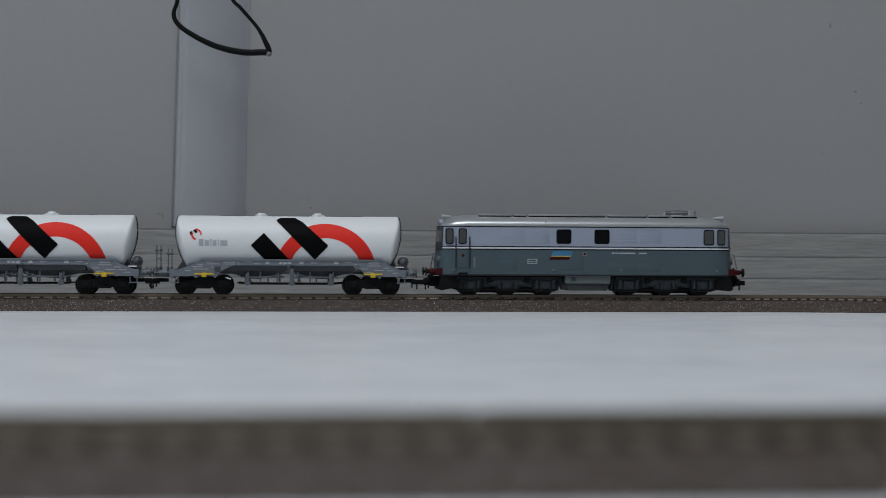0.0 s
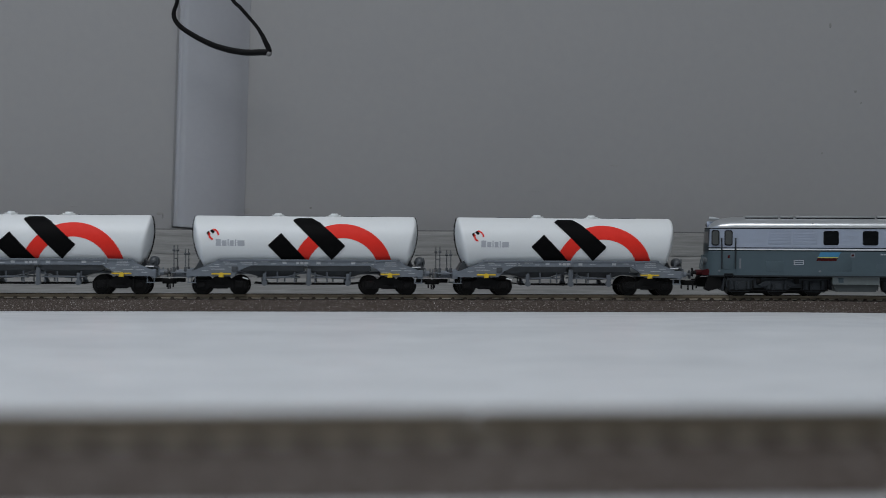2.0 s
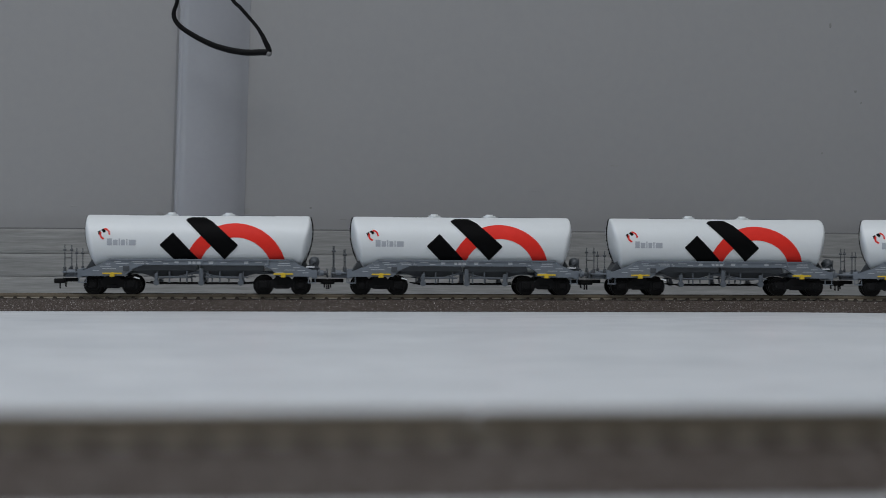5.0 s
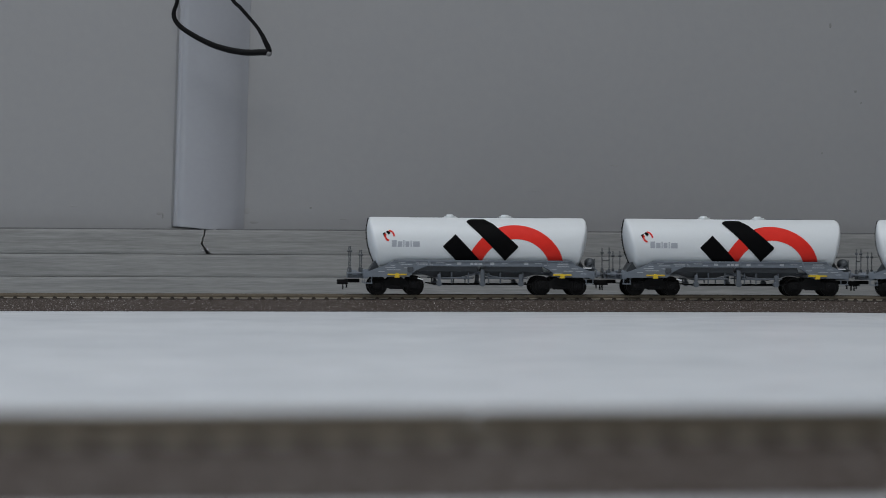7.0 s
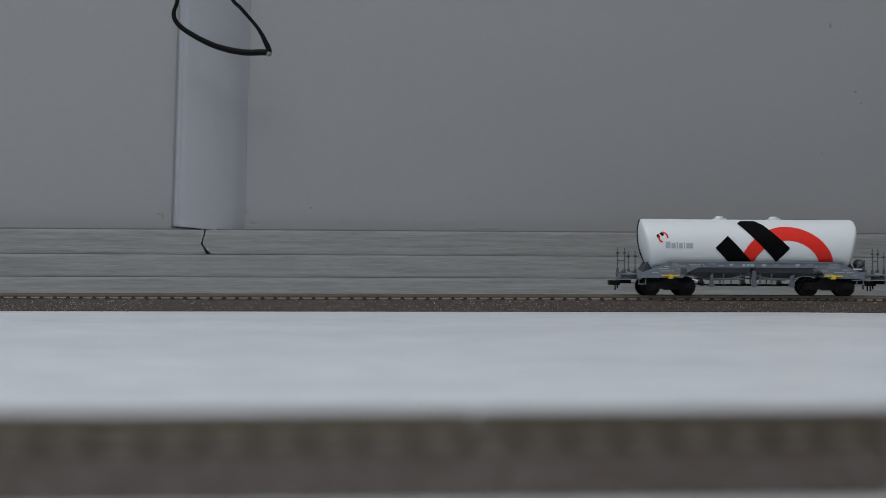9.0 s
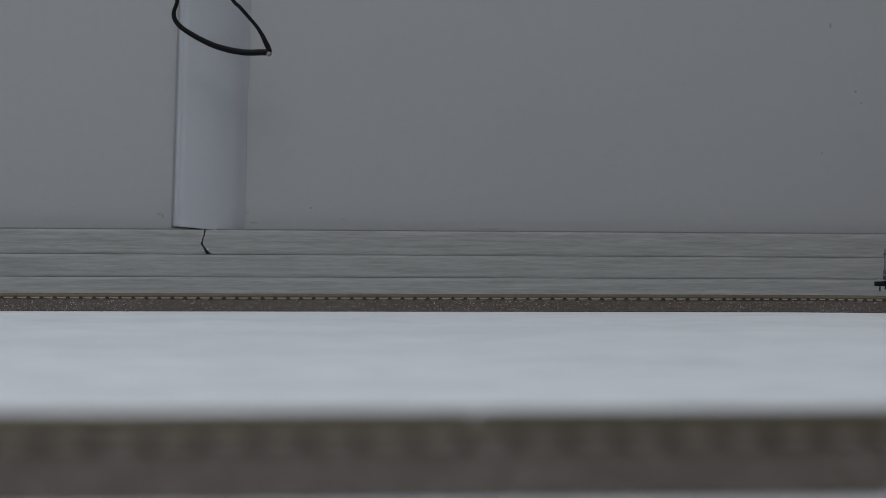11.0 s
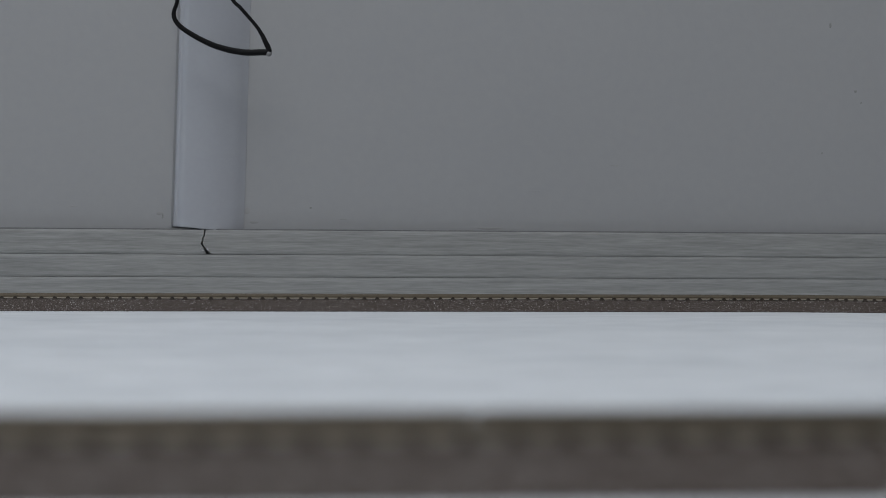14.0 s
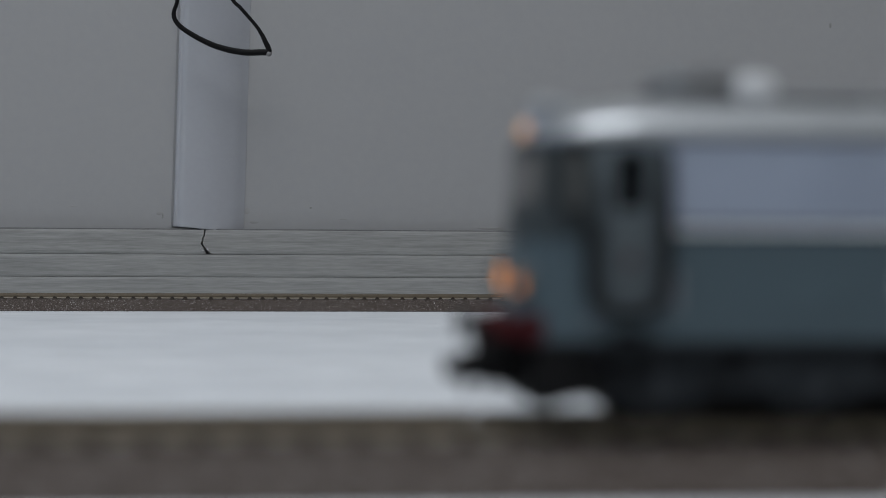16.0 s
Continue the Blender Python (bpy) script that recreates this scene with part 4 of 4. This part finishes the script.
    flank(flag(32.6, 33.1, -19.9, -8.0), "emblem_yellow", DYELLOW, lo, "yellow stripe of an emblem")
    flank(flag(30.8, 32.5, -20.8, -9), "emblem_red", BUFRED, lo, "red stripe of an emblem")
    flank(lambda b: box(b, -0.6, 1.8, -LW - 0.13, -LW, 33.0, 35.4), "side_emblem", DGREY, lo, "small grey square plate")
    flank(lambda b: box(b, -0.1, 1.3, -LW - 0.18, -LW, 33.6, 34.8), "side_emblem", BUFRED, lo, "small dull red emblem")
    for x0, x1 in ((17, 18.4), (18.9, 20.4), (21, 31), (33.4, 38)):
        flank(lambda b: box(b, x0, x1, -LW - 0.15, -LW, 34.4, 35.2), "lettering_bar", LETTER, lo, "pale bars in place of lettering")
    def crest(b):
        for z0, z1 in ((28.4, 28.8), (29.6, 29.9), (30.8, 31.2)):
            box(b, -33.8, -28.0, -LW - 0.15, -LW, z0, z1)
        box(b, -33.8, -33.4, -LW - 0.15, -LW, 28.4, 31.2)
        box(b, -28.4, -28.0, -LW - 0.15, -LW, 28.4, 31.2)
        return b
    flank(crest, "inscription_bar", LETTER, lo, "white bars in place of inscriptions")
    flank(lambda b: box(b, -66, -65, -LW - 0.15, -LW, 26.0, 32.0), "inscription_bar", DGREY, lo)
    # cab fronts
    for sgn in (-1, 1):
        # dark end of the upper body, round the windscreens
        bm = bm_new()
        loft(bm, [[(nose(sgn * x, z) + sgn * 0.22, y * (LW * k + 0.06), z) for y in (-1, 1) for z in ((36.2, 44, 49.8) if y < 0 else (49.8, 44, 36.2))]
                  for x, k, _ in NOSE[:3]])
        part("cab_front", bm, L_FRONT, up, "dark slate cab front round the windscreens")
        for sy in (-1, 1):
            def pane(u, v):
                y, z = 1.6 + 10.4 * u, 41.2 + 7.2 * v
                k = y / LW
                x = 88.4
                for (xa, ka, _), (xb, kb, _) in zip(NOSE, NOSE[1:]):
                    if ka <= k <= kb:
                        x = xa + (xb - xa) * (k - ka) / (kb - ka)
                return (sgn * (nose(x, z) + 0.32), sy * (y + 0.1 * u), z)
            part("windscreen", patch(bm_new(), pane, 12, 4), SCREEN, lo, "dim grey windscreen pane")
        for y in (-9.8, 9.8):
            bm = bm_new()
            x = sgn * 86.1
            rod(bm, (x - 2.5 * sgn, y, 30.4), (x + 3.5 * sgn, y, 30.4), 2.2, 18)
            lamp = part("headlamp", bm, L_DOOR, lo, "round headlamp housing")
            bm = bm_new()
            bmesh.ops.create_uvsphere(bm, u_segments=16, v_segments=10, radius=2.0, matrix=Matrix.Translation((x + 3.4 * sgn, y, 30.4)) @ Matrix.Diagonal((0.3, 1, 1, 1)))
            part("lens", bm, LAMP if sgn > 0 else LAMPOFF, lamp, "glowing orange lens" if sgn > 0 else "unlit lens")
        bm = bm_new()
        rod(bm, (sgn * 82.5, 0, 52.6), (sgn * 87.4, 0, 52.6), 2.1, 18)
        lamp = part("headlamp", bm, L_UP, lo, "round top headlamp housing")
        bm = bm_new()
        bmesh.ops.create_uvsphere(bm, u_segments=16, v_segments=10, radius=1.5, matrix=Matrix.Translation((sgn * 86.7, 0, 52.6)))
        part("lens", bm, TOPLAMP if sgn > 0 else LAMPOFF, lamp, "faintly glowing lens" if sgn > 0 else "unlit lens")
        bm = bm_new()
        prism(bm, [(sgn * 84, 21.8), (sgn * 90.6, 21.8), (sgn * 90.6, 25.0), (sgn * 87, 25.6)], -13.6, 13.6)
        part("buffer_beam", bm, BUFRED, lo, "dark red buffer beam")
        buffers(lo, sgn * 90.2, sgn, BUFRED, BOGIE, 23.4, 6.4)
        coupling(lo, sgn * 86, sgn)
        bm = box(bm_new(), *sorted((sgn * 85, sgn * 93.6)), -4.6, 4.6, 14.6, 20.6, 0.8)
        box(bm, *sorted((sgn * 92, sgn * 97)), -3.0, 3.0, 15.2, 19.4, 0.6)
        part("draw_gear", bm, BOGIE, lo, "black draw hook block")
        bm = bm_new()
        prism(bm, [(sgn * 78, 14.5), (sgn * 87, 12.2), (sgn * 89, 13.0), (sgn * 87.5, 20.5), (sgn * 80, 21.5)], -14.5, 14.5)
        part("snow_plough", bm, BOGIE, lo, "black plough under the buffer beam")
        bm = bm_new()
        for y in (-6, -3, 4, 7):
            tube(bm, [(sgn * 90.6, y, 22), (sgn * 93.0, y, 21), (sgn * 94.0, y, 18.6), (sgn * 93.0, y, 16.4)], 0.75, 8)
        part("brake_hose", bm, BOGIE, lo)
        for y in (-13.4, 13.4):
            bm = bm_new()
            tube(bm, [(sgn * 90.6, y, 25.4), (sgn * 91.4, y, 26), (sgn * 89.8, y, 34), (sgn * 88.6, y, 34.2)], 0.35, 6)
            part("front_handrail", bm, L_LOW, lo)
    # underframe tank
    bm = bm_new()
    box(bm, -13.4, 14.0, -15.2, 15.2, 16.6, 21.8, 0.5)
    ft = part("fuel_tank", bm, L_TANK, lo, "grey-green fuel tank between the bogies")
    part("tank_bottom", prism(bm_new(), [(-13.0, 16.7), (-11.0, 12.4), (12.0, 12.4), (13.6, 16.7)], -13.8, 13.8), L_TANKLOW, ft, "dark lower half of the tank")
    flank(lambda b: box(b, -7.5, -4.5, -15.5, -15, 17.8, 20.6, 0.2), "tank_cap", L_LOW, ft)
    bm = bm_new()
    box(bm, -86, 86, -13, 13, 19.8, 21.9, 0.3)
    part("underframe", bm, BOGIE, lo)
    # bogies
    for bx in (-47.8, 47.6):
        bg = empty_at("bogie", lo, bx, "dark grey three-axle bogie")
        for sy in (-1, 1):
            bm = bm_new()
            prism(bm, [(-31, 18.4), (-30, 20.4), (30, 20.4), (31, 18.4), (31, 15.0), (28.5, 11.8), (17, 11.8), (15.5, 14.2), (8, 14.6), (5, 12.0), (-5, 12.0), (-8, 14.6), (-15.5, 14.2), (-17, 11.8), (-28.5, 11.8), (-31, 15.0)], sy * 12.4, sy * 14.0)
            prism(bm, [(-12, 16.2), (-7, 18.8), (7, 18.8), (12, 16.2), (8, 15.2), (4, 16.8), (-4, 16.8), (-8, 15.2)], sy * 14.0, sy * 15.4)
            part("side_frame", bm, L_BOGIE, bg)
            for ax in (-22.5, 0, 22.5):
                bm = bm_new()
                box(bm, ax - 3.2, ax + 3.2, sy * 14.2 - 1.1, sy * 14.2 + 1.1, 13.0, 18.2, 0.4)
                rod(bm, (ax, sy * 14.6, 15.6), (ax, sy * 16.0, 15.6), 2.1, 14)
                for dx in (-5, 5):
                    rod(bm, (ax + dx, sy * 14.6, 13.6), (ax + dx, sy * 14.6, 18.6), 1.15, 10)
                part("axle_box", bm, L_BOGIE, bg)
            bm = bm_new()
            box(bm, -13, -10, sy * 14 - 1, sy * 14 + 1, 17, 20, 0.3)
            box(bm, 10, 13, sy * 14 - 1, sy * 14 + 1, 17, 20, 0.3)
            rod(bm, (-30, sy * 14.8, 12.8), (30, sy * 14.8, 12.8), 0.35, 6)
            for x in (-30, -15, 15, 30):
                rod(bm, (x, sy * 14.8, 12.6), (x, sy * 14.8, 19), 0.45, 6)
            part("brake_gear", bm, BOGIE, bg)
            for sx in (-1, 1):
                part("guard_iron", prism(bm_new(), [(sx * 33.5, 13.4), (sx * 32.2, 13.0), (sx * 31, 20), (sx * 32, 20)], sy * 9, sy * 13), L_BOGIE, bg)
        bm = bm_new()
        box(bm, -28, 28, -6.5, 6.5, 10.9, 20.6, 0.5)
        part("bogie_frame", bm, BOGIE, bg)
        for ax in (-22.5, 0, 22.5):
            wheelset(bg, bx + ax, 15.8, 6.2, bx)
    return lo


train = [(locomotive(), 0.1720, 0.0477)]
first_wagon = cement_wagon()
wagons = [first_wagon] + [copy_thing(first_wagon, Matrix.Identity(4)) for _ in range(3)]
for i, wg in enumerate(wagons):
    train.append((wg, -0.0052 - 0.1554 * i, 0.049))
tagged(wagons[3], "last white cement tank wagon with black and red marks")


# small unevenness of the drive: seconds, millimetres
NUDGE = [(0, -0.6), (0.5, -0.2), (1, 0.35), (1.5, -0.1), (2, -0.5), (2.5, 0), (3, 0.95), (3.5, 0.6), (4, 0.2), (6.5, 0), (7.5, -0.35), (9, -0.35), (10.4, 0)]


def travelled(t):
    """Metres that the train has gone: nearly even speed, a shade slower round the far side of the bend."""
    lag = 0.0200 * min(1, max(0, (t - 10.4) / 4.4))
    return 0.0826 * t - lag + float(np.interp(t, [n[0] for n in NUDGE], [n[1] for n in NUDGE])) * MM


def motions():
    rows = [i / 5 for i in range(81)]
    fine = [i / 15 for i in range(241)]
    for thing, s0, half in train:
        keys, turns = [], {-1: [], 1: []}
        for t in rows:
            s = s0 + travelled(t)
            ax, ay, _ = on_track(s - half)
            bx, by, _ = on_track(s + half)
            a = math.atan2(by - ay, bx - ax)
            if a > 0.1:
                a -= 2 * math.pi
            keys.append((t, pose((ax + bx) / 2, (ay + by) / 2, 0, 0, 0, math.degrees(a))))
            for sgn in (-1, 1):
                turns[sgn].append((t, math.degrees(on_track(s + sgn * half)[2] - a)))
        walk(thing, keys)
        for bg in [o for o in thing.children if o.name.startswith("bogie")]:
            x = bg.matrix_basis.translation.x
            walk(bg, [(t, pose(x, 0, 0, 0, 0, d)) for t, d in turns[1 if x > 0 else -1]])
            for ws in [o for o in bg.children if o.name.startswith("wheelset")]:
                p = ws.matrix_basis.translation.copy()
                r = 0.0062 if thing.name.startswith("diesel") else 0.0054
                walk(ws, [(t, pose(*p, 0, math.degrees(travelled(t) / r), 0)) for t in fine])


motions()
